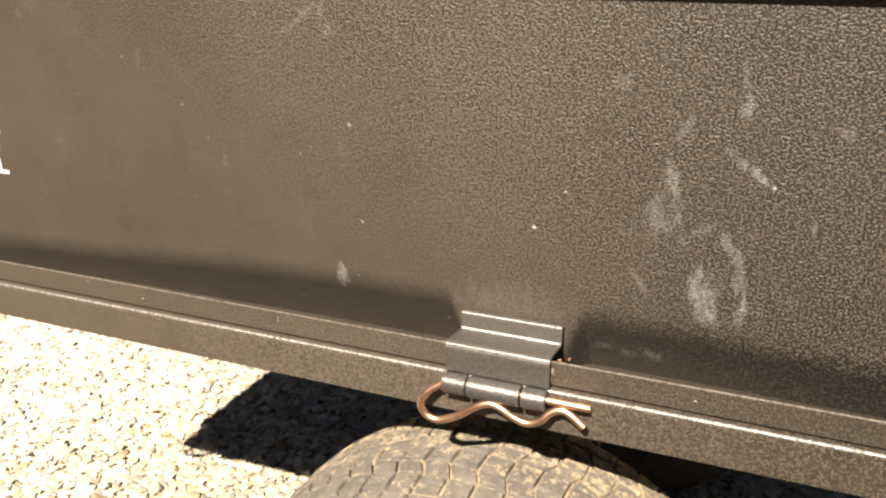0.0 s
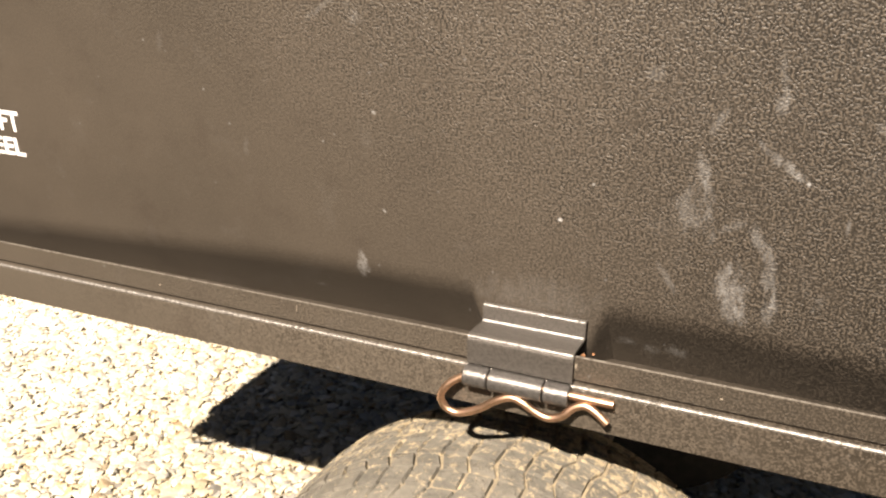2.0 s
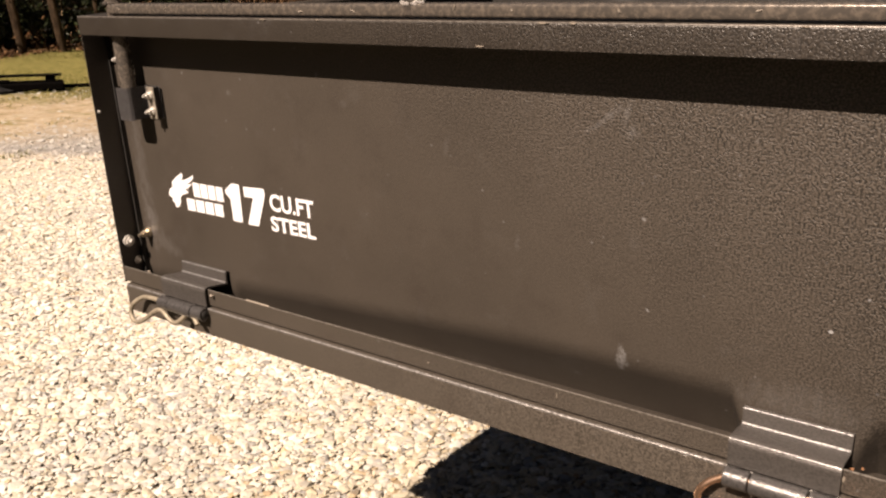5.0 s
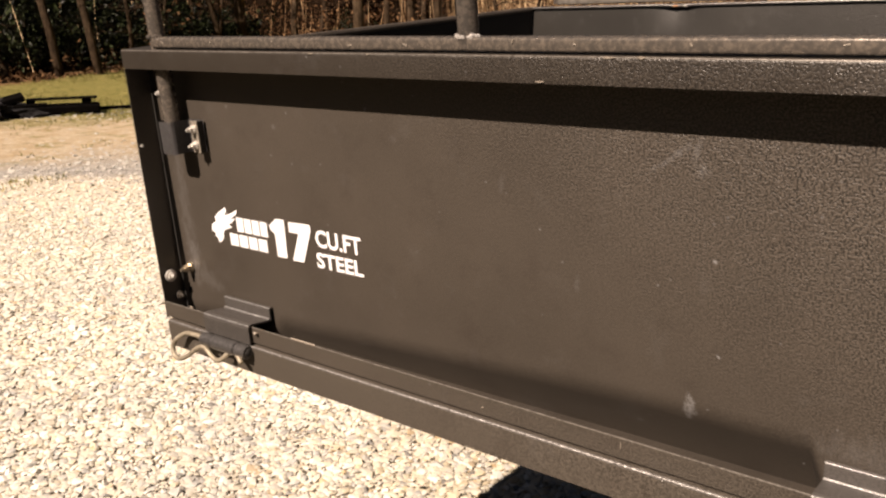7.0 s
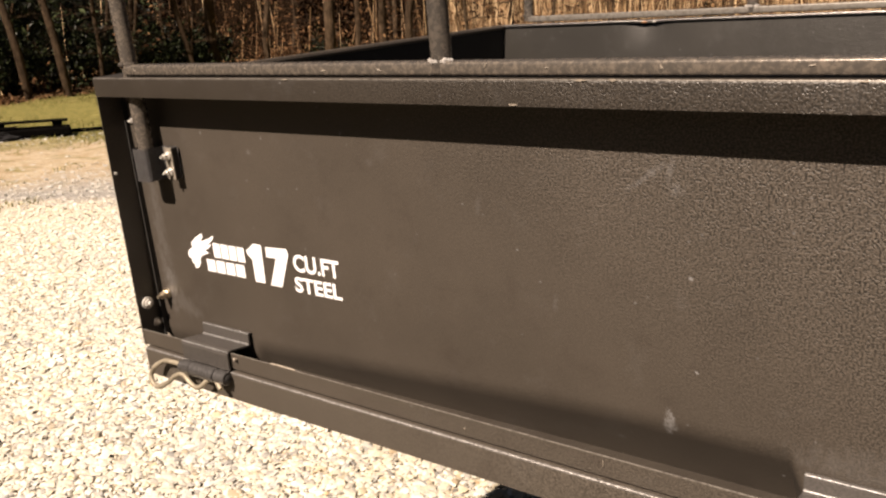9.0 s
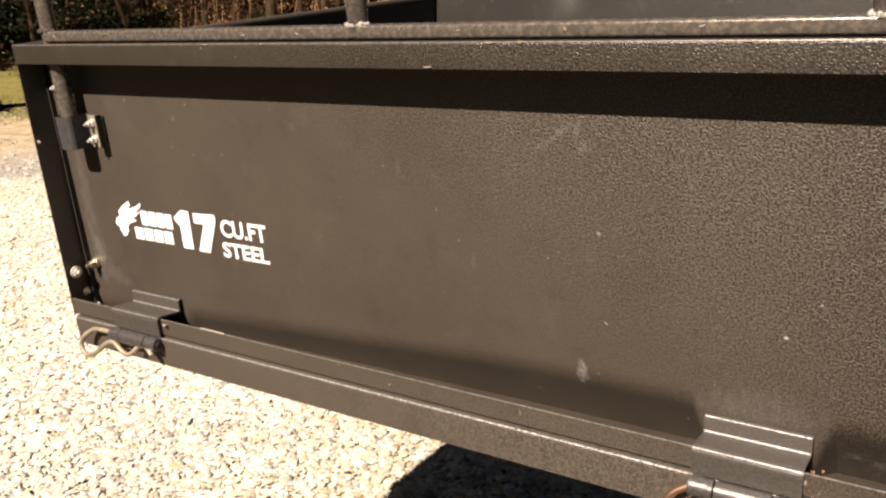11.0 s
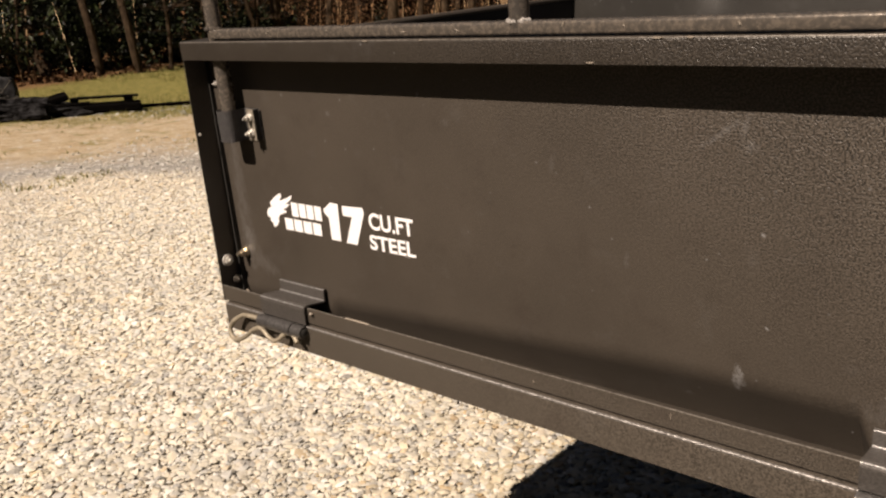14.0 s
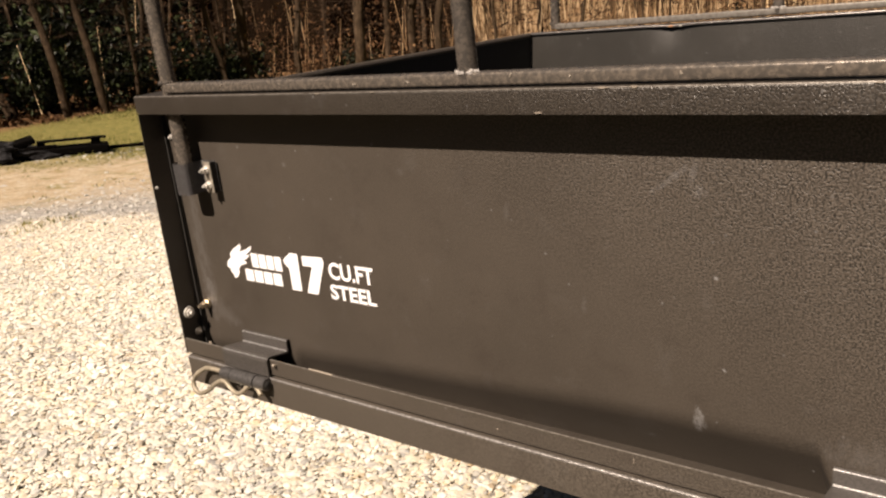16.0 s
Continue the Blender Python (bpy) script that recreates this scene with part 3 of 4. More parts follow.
def near_side():
    bm = bmesh.new()
    xs = sorted({round(-0.009 + (LENGTH + 0.018) * k / 80, 4) for k in range(81)} | {round(h + d, 4) for h in HINGES for d in (-0.014, -0.011, -0.008, -0.005, -0.003, -0.001, 0.001, 0.0775, 0.0795, 0.0815, 0.0835, 0.0865, 0.0895, 0.0925)})
    zs = [0.560 + 0.0035 * k for k in range(31)] + [0.680, 0.73, 0.78, 0.83, 0.889]
    rows = []
    for x in xs:
        share = tuck_share(x)
        face = [bm.verts.new((x, foot(z, share), z)) for z in zs]
        back = [bm.verts.new((x, foot(z, share) + 0.0018, z)) for z in zs]
        rows.append(face + back[::-1])
    count = len(rows[0])
    for a, b in zip(rows, rows[1:]):
        for k in range(count):
            bm.faces.new((a[k], a[(k + 1) % count], b[(k + 1) % count], b[k]))
    for row in (rows[0], rows[-1]):
        for k in range(len(zs) - 1):
            bm.faces.new((row[k], row[k + 1], row[count - 2 - k], row[count - 1 - k]))
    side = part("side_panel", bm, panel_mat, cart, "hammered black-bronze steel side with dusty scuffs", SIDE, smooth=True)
    bm = bmesh.new()
    sheet(bm, [(0.010, 0.9105)] + [(-0.0300 - 0.0025 * math.sin(a), 0.9080 + 0.0025 * math.cos(a)) for a in (math.pi / 2 * k / 4 for k in range(5))] + [(-0.0325, 0.8900)], 0.001, LENGTH - 0.001, -0.002)
    part("top_lip", bm, lip_shade_coat, side, smooth=True)
    # thin bright rod draws the highlight along the lip
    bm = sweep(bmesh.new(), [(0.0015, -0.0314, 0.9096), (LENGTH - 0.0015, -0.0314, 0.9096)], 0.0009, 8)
    part("lip_edge", bm, lip_glint_mat, side, "bright rod in place of the lip highlight", smooth=True)
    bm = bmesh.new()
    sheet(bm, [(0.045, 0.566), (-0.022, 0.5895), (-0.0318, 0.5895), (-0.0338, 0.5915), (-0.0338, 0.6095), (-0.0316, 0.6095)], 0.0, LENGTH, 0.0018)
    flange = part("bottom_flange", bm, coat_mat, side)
    # another rod for the flange's highlight line
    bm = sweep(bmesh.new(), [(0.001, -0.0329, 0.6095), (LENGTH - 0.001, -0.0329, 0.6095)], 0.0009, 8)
    part("flange_edge", bm, lip_glint_mat, side, smooth=True)
    for x in (-0.0005, LENGTH - 0.0015):
        bm = box(bmesh.new(), x, x + 0.001, -0.0335, 0.012, 0.5885, 0.8895)
        for v in bm.verts:
            v.co.x += (0.0207 * (v.co.z - 0.6) - (0.0022 if v.co.y < 0 else 0.0012)) * (1 if x < 0.5 else -1)
        part("end_flange", bm, coat_mat, side)
    return side


side = near_side()


def lettering():
    def word(text, x0, x1, z0, z1, bold):
        cu = bpy.data.curves.new("word", "FONT")
        cu.body, cu.offset, cu.resolution_u = text, bold, 4
        ob = new("word", cu)
        bpy.context.view_layer.update()
        me = bpy.data.meshes.new_from_object(ob.evaluated_get(bpy.context.evaluated_depsgraph_get()))
        bpy.data.objects.remove(ob)
        co = np.array([v.co for v in me.vertices])
        lo, hi = co.min(0), co.max(0)
        bm = bmesh.new()
        bm.from_mesh(me)
        for v in bm.verts:
            v.co = (x0 + (v.co.x - lo[0]) / (hi[0] - lo[0]) * (x1 - x0), -0.0004, z0 + (v.co.y - lo[1]) / (hi[1] - lo[1]) * (z1 - z0))
        part("printed_word", bm, white_print, side, "white printed lettering")

    one = [(0.1716, 0.7205), (0.1845, 0.7300), (0.1960, 0.7300), (0.1966, 0.7285), (0.1950, 0.6862), (0.1796, 0.6860), (0.1796, 0.7115), (0.1735, 0.7160)]
    seven = [(0.2030, 0.7285), (0.2352, 0.7300), (0.2366, 0.7235), (0.2205, 0.6855), (0.2035, 0.6855), (0.2170, 0.7172), (0.2028, 0.7172)]
    for outline in (one, seven):
        bm = bmesh.new()
        bm.faces.new([bm.verts.new((x, -0.0004, z)) for x, z in outline])
        part("printed_digit", bm, white_print, side, "white printed lettering")
    word("CU.FT", 0.2425, 0.307, 0.7065, 0.7260, 0.028)
    word("STEEL", 0.2408, 0.3065, 0.6835, 0.7008, 0.028)
    for x0, x1, z0, z1 in ((0.1165, 0.1695, 0.7060, 0.7228), (0.1015, 0.1665, 0.6878, 0.7022)):
        w = (x1 - x0) / 4
        for k in range(4):
            part("printed_bar", box(bmesh.new(), x0 + k * w, x0 + (k + 0.86) * w, -0.0005, -0.0001, z0, z1), white_print, side, "white printed bar")
    bm = bmesh.new()
    outline = [(0.0700, 0.7054), (0.0729, 0.7099), (0.0793, 0.7133), (0.0785, 0.7187), (0.0872, 0.7256), (0.0998, 0.7325), (0.1010, 0.7278), (0.0961, 0.7227), (0.1026, 0.7244), (0.1107, 0.7272), (0.1202, 0.7321), (0.1179, 0.7267), (0.1067, 0.7190), (0.1153, 0.7210), (0.1079, 0.7151), (0.1019, 0.7128), (0.1079, 0.7097), (0.1013, 0.7075), (0.0938, 0.7047), (0.0899, 0.7000), (0.0903, 0.6959), (0.0853, 0.6897), (0.0793, 0.6879), (0.0784, 0.6929), (0.0742, 0.6955), (0.0757, 0.6990), (0.0699, 0.7010)]
    bm.faces.new([bm.verts.new((x, -0.0004, z)) for x, z in outline])
    part("printed_emblem", bm, white_print, side, "white printed emblem blot")


lettering()


def hinge(x0, name="hinge_bracket"):
    """Bent hinge plate from the side over its flange to the bed rail, with three knuckles."""
    bm = bmesh.new()
    sheet(bm, [(-0.0022, 0.6196), (-0.0030, 0.6200), (-0.0038, 0.6197), (-0.0042, 0.6188), (-0.0043, 0.6085), (-0.0046, 0.6068), (-0.0062, 0.6062), (-0.0322, 0.6110), (-0.0338, 0.6112), (-0.0352, 0.6108), (-0.0362, 0.6099), (-0.0367, 0.6086), (-0.0368, 0.6070), (-0.0368, 0.5905)], x0, x0 + 0.0785, 0.0022)
    br = part(name, bm, plate_mat, cart, "bent grey steel hinge plate", SIDE, smooth=True)
    # rods on the plate's bends stand for their sun highlights
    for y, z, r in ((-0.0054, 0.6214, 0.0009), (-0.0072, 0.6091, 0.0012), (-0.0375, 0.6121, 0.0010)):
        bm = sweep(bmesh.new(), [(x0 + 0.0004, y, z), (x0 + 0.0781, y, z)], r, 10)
        part("rubbed_edge", bm, bend_glint_mat, br, "bright rod in place of a bend highlight", smooth=True)
    for a, b, r in ((0.0, 0.0185, 0.0078), (0.0195, 0.0595, 0.0082), (0.0605, 0.0785, 0.0078)):
        bm = bmesh.new()
        ring = []
        for k in range(20):
            t = 2 * math.pi * k / 20
            ring.append((math.cos(t), math.sin(t)))
        rows = [[bm.verts.new((x0 + x, -0.0435 + q * c, 0.583 + q * s)) for c, s in ring] for x, q in ((a, r - 0.004), (a, r - 0.0008), (a + 0.0008, r), (b - 0.0008, r), (b, r - 0.0008), (b, r - 0.004))]
        rows.append(rows[0])
        for p, q in zip(rows, rows[1:]):
            for k in range(20):
                bm.faces.new((p[k], p[(k + 1) % 20], q[(k + 1) % 20], q[k]))
        part("knuckle", bm, barrel_mat, br, smooth=True)
    return br


for hx in HINGES:
    hinge(hx)


def bed():
    # bed rail under the side: an angle with a rounded top edge
    bm = bmesh.new()
    arc = [(-0.0375 + 0.004 - 0.004 * math.cos(a), 0.5844 + 0.004 * math.sin(a)) for a in (math.pi / 2 * k / 5 for k in range(6))]
    sheet(bm, [(-0.0375, 0.5545)] + arc + [(-0.024, 0.5884), (0.03, 0.5605)], 0.004, LENGTH - 0.004, 0.0025)
    part("bed_rail", bm, rail_coat, cart, "black steel rail along the bed", SIDE, smooth=True)
    # added bright rod carries the rail's highlight over its whole length
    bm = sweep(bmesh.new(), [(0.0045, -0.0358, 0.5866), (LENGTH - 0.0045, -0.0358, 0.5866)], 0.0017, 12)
    part("rail_edge", bm, rail_glint_mat, cart, "bright rod in place of the rail highlight", SIDE, smooth=True)
    bm = box(bmesh.new(), 0.004, LENGTH - 0.004, -0.06, 0.73, 0.553, 0.558)
    part("bed_floor", bm, shade_coat, cart)
    # far side, leaning out, with a shallow dent near its top edge
    bm = bmesh.new()
    nx, nz = 76, 14
    grid = []
    for i in range(nx + 1):
        col = []
        for k in range(nz + 1):
            x, z = 0.004 + (LENGTH - 0.008) * i / nx, 0.558 + 0.374 * k / nz
            y = 0.712 + (z - 0.558) * 0.085
            y += 0.008 * math.exp(-((x - DENT) / 0.024) ** 2 - ((z - 0.930) / 0.022) ** 2)
            col.append((bm.verts.new((x, y, z)), bm.verts.new((x, y + 0.002, z))))
        grid.append(col)
    for i in range(nx):
        for k in range(nz):
            for s in (0, 1):
                bm.faces.new((grid[i][k][s], grid[i + 1][k][s], grid[i + 1][k + 1][s], grid[i][k + 1][s]))
        for k in (0, nz):
            bm.faces.new((grid[i][k][0], grid[i + 1][k][0], grid[i + 1][k][1], grid[i][k][1]))
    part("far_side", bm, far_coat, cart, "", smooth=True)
    bm = bmesh.new()
    sheet(bm, [(0.742, 0.9335), (0.780, 0.9355), (0.780, 0.914)], -0.008, LENGTH + 0.008, 0.002)
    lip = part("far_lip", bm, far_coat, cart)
    bm = sweep(bmesh.new(), [(0.0, 0.7412, 0.9325), (DENT - 0.035, 0.7412, 0.9325), (DENT, 0.7430, 0.9313), (DENT + 0.035, 0.7412, 0.9325), (LENGTH, 0.7412, 0.9325)], 0.0024, 8)
    part("rolled_edge", bm, barrel_mat, lip, smooth=True)
    # a rust spot, and a bright fleck painted in for the dent's highlight
    for dx, w, mat in ((-0.006, 0.007, rust_mat), (0.012, 0.005, zinc_mat)):
        bm = bmesh.new()
        bmesh.ops.create_icosphere(bm, subdivisions=2, radius=1, matrix=Matrix.Translation((DENT + dx, 0.7420, 0.9310)) @ Matrix.Diagonal((w, 0.0022, 0.0024, 1)))
        part("paint_flake", bm, mat, lip, "rust spot" if mat is rust_mat else "bright fleck in place of the dent highlight", smooth=True)
    # end walls with a folded top
    for x, way in ((0.004, -1), (LENGTH - 0.006, 1)):
        bm = bmesh.new()
        loop = [(-0.055, 0.558), (0.712, 0.558), (0.741, 0.930), (-0.080, 0.880)]
        a = [bm.verts.new((x, y, z)) for y, z in loop]
        b = [bm.verts.new((x + 0.002, y, z)) for y, z in loop]
        bm.faces.new(a)
        bm.faces.new(b)
        for k in range(4):
            bm.faces.new((a[k], a[(k + 1) % 4], b[(k + 1) % 4], b[k]))
        end = part("end_wall", bm, shade_coat, cart)
        bm = bmesh.new()
        sweep(bm, [(x + 0.001, -0.078, 0.881), (x + 0.001, 0.741, 0.931)], 0.0045, 8)
        part("rolled_edge", bm, coat_mat, end, smooth=True)
    # under-frame
    for y in (0.26, 0.50):
        bm = box(bmesh.new(), 0.05, LENGTH - 0.05, y, y + 0.04, 0.50, 0.552, 0.004)
        part("frame_rail", bm, shade_coat, cart)
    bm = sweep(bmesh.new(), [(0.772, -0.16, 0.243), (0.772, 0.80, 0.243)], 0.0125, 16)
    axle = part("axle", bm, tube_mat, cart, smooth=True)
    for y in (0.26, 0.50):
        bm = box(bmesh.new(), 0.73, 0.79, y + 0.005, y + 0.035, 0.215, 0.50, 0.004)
        part("axle_post", bm, shade_coat, axle)


bed()


def wheel(y0, tread_mat, base_mat, look_label):
    """Turf tyre on a pressed rim; axle along y."""
    R, half, cx, cz = 0.243, 0.108, 0.772, 0.243
    prof = []
    for k in range(25):
        s = -1 + 2 * k / 24
        crown = R - 0.009 - 0.020 * abs(s) ** 3.2
        prof.append((s * half * 0.93, crown))
    prof = [(-half * 0.72, 0.108), (-half * 0.95, 0.125), (-half * 1.04, 0.155), (-half * 1.03, 0.182)] + prof + [(half * 1.03, 0.182), (half * 1.04, 0.155), (half * 0.95, 0.125), (half * 0.72, 0.108)]
    bm = bmesh.new()
    seg = 72
    rows = [[bm.verts.new((cx + r * math.sin(a), y0 + y, cz + r * math.cos(a))) for a in (2 * math.pi * k / seg for k in range(seg))] for y, r in prof]
    for p, q in zip(rows, rows[1:]):
        for k in range(seg):
            bm.faces.new((p[k], p[(k + 1) % seg], q[(k + 1) % seg], q[k]))
    wh = thing("wheel", "", "")
    wh.parent = cart
    tyre = part("tyre", bm, base_mat, wh, look_label, smooth=True)
    # tread: rows of stepped blocks
    rng = random.Random(3)
    bm = bmesh.new()
    n = 64
    rowsy = (-0.98, -0.76, -0.56, -0.34, -0.16, 0.06, 0.24, 0.46, 0.66, 0.84, 0.98)
    bend = (0.0, 0.04, 0.34, 0.36, 0.08, 0.12, 0.46, 0.44, 0.16, 0.2, 0.4)

    def at(s, a, up):
        r = R - 0.009 - 0.020 * abs(s) ** 3.2 + up
        return (cx + r * math.sin(a), y0 + s * half * 0.93, cz + r * math.cos(a))

    for row in range(10):
        for k in range(n):
            gap = 0.016 if (k * 7 + row * 3) % 5 < 3 else 0.0
            s0, s1 = rowsy[row] + gap, rowsy[row + 1] - gap
            a0 = 2 * math.pi * (k + bend[row]) / n
            wide = 2 * math.pi / n * rng.uniform(0.95, 0.99)
            lean = 2 * math.pi / n * (bend[row + 1] - bend[row] + rng.uniform(-0.03, 0.03))
            up = 0.0038 + rng.uniform(-0.0012, 0.0004)
            low, top = [], []
            for i, (s, da) in enumerate(((s0, 0), (s0, wide), ((s0 + s1) / 2, wide + lean * 0.5), (s1, wide + lean), (s1, lean), ((s0 + s1) / 2, lean * 0.5))):
                low.append(bm.verts.new(at(s, a0 + da, -0.003)))
                inset = 0.009
                ss = s + (inset if s == s0 else -inset if s == s1 else 0)
                aa = a0 + da + (0.007 if i < 1 or i > 3 else -0.007)
                top.append(bm.verts.new(at(ss, aa, up)))
            bm.faces.new((top[0], top[1], top[2], top[5]))
            bm.faces.new((top[5], top[2], top[3], top[4]))
            for i in range(6):
                j = (i + 1) % 6
                bm.faces.new((low[i], low[j], top[j], top[i]))
    tread = part("tread", bm, tread_mat, tyre, "worn tread blocks")
    bm = bmesh.new()
    rp = [(-half * 0.70, 0.116), (-half * 0.74, 0.108), (-half * 0.4, 0.095), (-half * 0.3, 0.03), (half * 0.3, 0.03), (half * 0.4, 0.095), (half * 0.74, 0.108), (half * 0.70, 0.116)]
    rows = [[bm.verts.new((cx + r * math.sin(a), y0 + y, cz + r * math.cos(a))) for a in (2 * math.pi * k / 48 for k in range(48))] for y, r in rp]
    for p, q in zip(rows, rows[1:]):
        for k in range(48):
            bm.faces.new((p[k], p[(k + 1) % 48], q[(k + 1) % 48], q[k]))
    part("rim", bm, rim_mat, wh, smooth=True)


wheel(-0.055, rubber_mat, groove_mat, "dusty grey turf tyre with dry dirt in the grooves")
wheel(0.695, shade_rubber, shade_rubber, "turf tyre coloured black for the shade of the bed")


def fixings():
    # bolts on the end flange and the side
    for at, way, r, h, mat in (
        ((0.0015, -0.0215, 0.640), (1, 0, 0), 0.0052, 0.006, zinc_mat), ((0.016, -0.0005, 0.647), (0, -1, 0), 0.0046, 0.011, brass_mat),
        ((0.0015, -0.029, 0.802), (1, 0, 0), 0.002, 0.003, zinc_mat), ((0.0015, -0.012, 0.611), (1, 0, 0), 0.004, 0.004, coat_mat),
    ):
        part("bolt", bolt(bmesh.new(), at, way, r, h), mat, cart, "bright bolt head" if mat is not coat_mat else "", SIDE)
    part("tube_bolt", bolt(bmesh.new(), (0.0425, -0.021, 0.862), (-0.5, -1, 0), 0.0026, 0.0034), zinc_mat, cart, "bright bolt head", SIDE)
    # flaked paint and rust on edges
    rng = random.Random(6)
    for x, y, z, w, h, mat in (
        (0.596, -0.0330, 0.9098, 0.009, 0.0016, chip_mat), (0.621, -0.0330, 0.9100, 0.005, 0.0022, chip_mat), (0.606, -0.0343, 0.603, 0.0008, 0.006, chip_mat),
        (0.836, -0.030, 0.6100, 0.003, 0.0022, rust_mat), (0.842, -0.026, 0.6098, 0.002, 0.002, rust_mat), (0.832, -0.0342, 0.603, 0.0016, 0.006, chip_mat),
        (0.753, -0.0345, 0.602, 0.0012, 0.007, rust_mat), (0.168, -0.0345, 0.605, 0.002, 0.003, chip_mat), (0.176, -0.033, 0.6098, 0.004, 0.002, rust_mat), (0.54, -0.0330, 0.8915, 0.006, 0.0012, chip_mat),
        (0.30, -0.0330, 0.9096, 0.006, 0.0016, chip_mat), (0.37, -0.0330, 0.9098, 0.004, 0.0014, chip_mat), (0.78, -0.0330, 0.9097, 0.005, 0.0014, chip_mat),
        (0.47, -0.0343, 0.599, 0.002, 0.0016, chip_mat), (0.93, -0.0343, 0.600, 0.002, 0.0014, chip_mat),
    ):
        bm = bmesh.new()
        ring = [bm.verts.new((x + 0.6 * w * rng.uniform(0.4, 1.2) * math.cos(a), y - 0.0003, z + 0.55 * h * rng.uniform(0.4, 1.2) * math.sin(a))) for a in (2 * math.pi * k / 9 for k in range(9))]
        face = bm.faces.new(ring)
        top = bmesh.ops.extrude_face_region(bm, geom=[face])["geom"]
        bmesh.ops.translate(bm, vec=(0, 0.0008, 0), verts=[v for v in top if isinstance(v, bmesh.types.BMVert)])
        part("paint_flake", bm, mat, cart, "pale chipped paint" if mat is chip_mat else "rust spot", SIDE)
    # scratch, bare spots and a worn run of edge by the first hinge
    for pts, r in (
        (((0.092, -0.0371, 0.6095), (0.118, -0.0373, 0.604), (0.146, -0.0371, 0.5975)), 0.0006),
        (((0.166, -0.0370, 0.6062), (0.169, -0.0372, 0.6052)), 0.0016),
        (((0.222, -0.0332, 0.6106), (0.240, -0.0334, 0.6108), (0.258, -0.0332, 0.6104)), 0.0011),
        (((0.045, -0.030, 0.6105), (0.051, -0.0325, 0.6108)), 0.0014),
    ):
        part("paint_flake", sweep(bmesh.new(), pts, r, 6), chip_mat, cart, "pale chipped paint", SIDE)
    # solid black plug stands for the shade inside the hinge end
    bm = bmesh.new()
    bmesh.ops.create_icosphere(bm, subdivisions=2, radius=1, matrix=Matrix.Translation((0.1592, -0.0435, 0.583)) @ Matrix.Diagonal((0.0016, 0.0046, 0.0046, 1)))
    part("hinge_end", bm, shade_coat, cart, "black plug in place of the shade in the hinge end", SIDE, smooth=True)
    # strap that holds the upright
    bm = bmesh.new()
    prof = [(0.0385, -0.001), (0.0390, -0.0235), (0.0405, -0.0268), (0.0435, -0.0285), (0.0595, -0.0285), (0.0625, -0.0270), (0.0640, -0.0240), (0.0645, -0.0050), (0.0665, -0.0030), (0.0885, -0.0030)]
    low = [bm.verts.new((x, y, 0.7955)) for x, y in prof]
    top = [bm.verts.new((x, y, 0.832)) for x, y in prof]
    for k in range(len(prof) - 1):
        bm.faces.new((low[k], low[k + 1], top[k + 1], top[k]))
    bmesh.ops.solidify(bm, geom=bm.faces[:], thickness=0.0018)
    strap = part("strap", bm, strap_mat, cart, "blue-grey steel strap", SIDE)
    # block painted black in place of the shade on its unlit side
    part("clamp_block", box(bmesh.new(), 0.0765, 0.0875, -0.0105, -0.0025, 0.7965, 0.8315, 0.0008), shade_coat, strap)
    part("clamp_plate", box(bmesh.new(), 0.0758, 0.0880, -0.0117, -0.0103, 0.7960, 0.8320, 0.0004), clamp_mat, strap, "dull zinc clamp plate")
    for z in (0.823, 0.805):
        part("strap_bolt", bolt(bmesh.new(), (0.0812, -0.0116, z), (0, -1, 0), 0.0033, 0.007), zinc_mat, strap, "bright bolt")


fixings()


def pin(name, m, mat, label):
    """Bent spring wire pin: a straight leg, a loop and a waved leg."""
    pts = [(0.862, 0.584), (0.80, 0.584), (0.760, 0.583), (0.748, 0.579), (0.739, 0.5715), (0.7345, 0.5615), (0.738, 0.5535), (0.7445, 0.5505), (0.752, 0.5515), (0.766, 0.559), (0.777, 0.568), (0.788, 0.5735), (0.798, 0.572), (0.807, 0.567), (0.817, 0.564), (0.827, 0.568), (0.834, 0.5755), (0.842, 0.579), (0.850, 0.5765), (0.859, 0.5705)]
    smooth = []
    P = [Vector((x, 0, z)) for x, z in pts]
    for i in range(len(P) - 1):
        a, b, c, d = P[max(i - 1, 0)], P[i], P[i + 1], P[min(i + 2, len(P) - 1)]
        for k in range(4):
            t = k / 4
            smooth.append(0.5 * ((2 * b) + (c - a) * t + (2 * a - 5 * b + 4 * c - d) * t * t + (3 * b - a - 3 * c + d) * t ** 3))
    smooth.append(P[-1])
    pts3 = []
    for p in smooth:
        drop = min(1.0, max(0.0, (0.583 - p.z) / 0.012))
        pts3.append((p.x - 0.7525, -0.0435 - 0.004 * drop, p.z))
    bm = sweep(bmesh.new(), pts3, 0.0029, 10)
    ob = part(name, bm, mat, None, "", m, smooth=True)
    return tagged(ob, label, "retaining pin", "hinge pins")


first_pin = pin("retaining_pin", SIDE @ Matrix.Translation((HINGES[1], 0, 0)), pin_mat, "copper-toned bent wire retaining pin through a hinge")
turn = Matrix.Translation((0, -0.0435, 0.583)) @ Matrix.Rotation(radians(-14), 4, "X") @ Matrix.Translation((0, 0.0435, -0.583))
pin("retaining_pin", SIDE @ Matrix.Translation((HINGES[0] - 0.034, 0, 0)) @ turn, dull_pin, "dull brass-coloured wire retaining pin half through a hinge")
copy_thing(first_pin, SIDE @ Matrix.Translation((HINGES[2], 0, 0)))


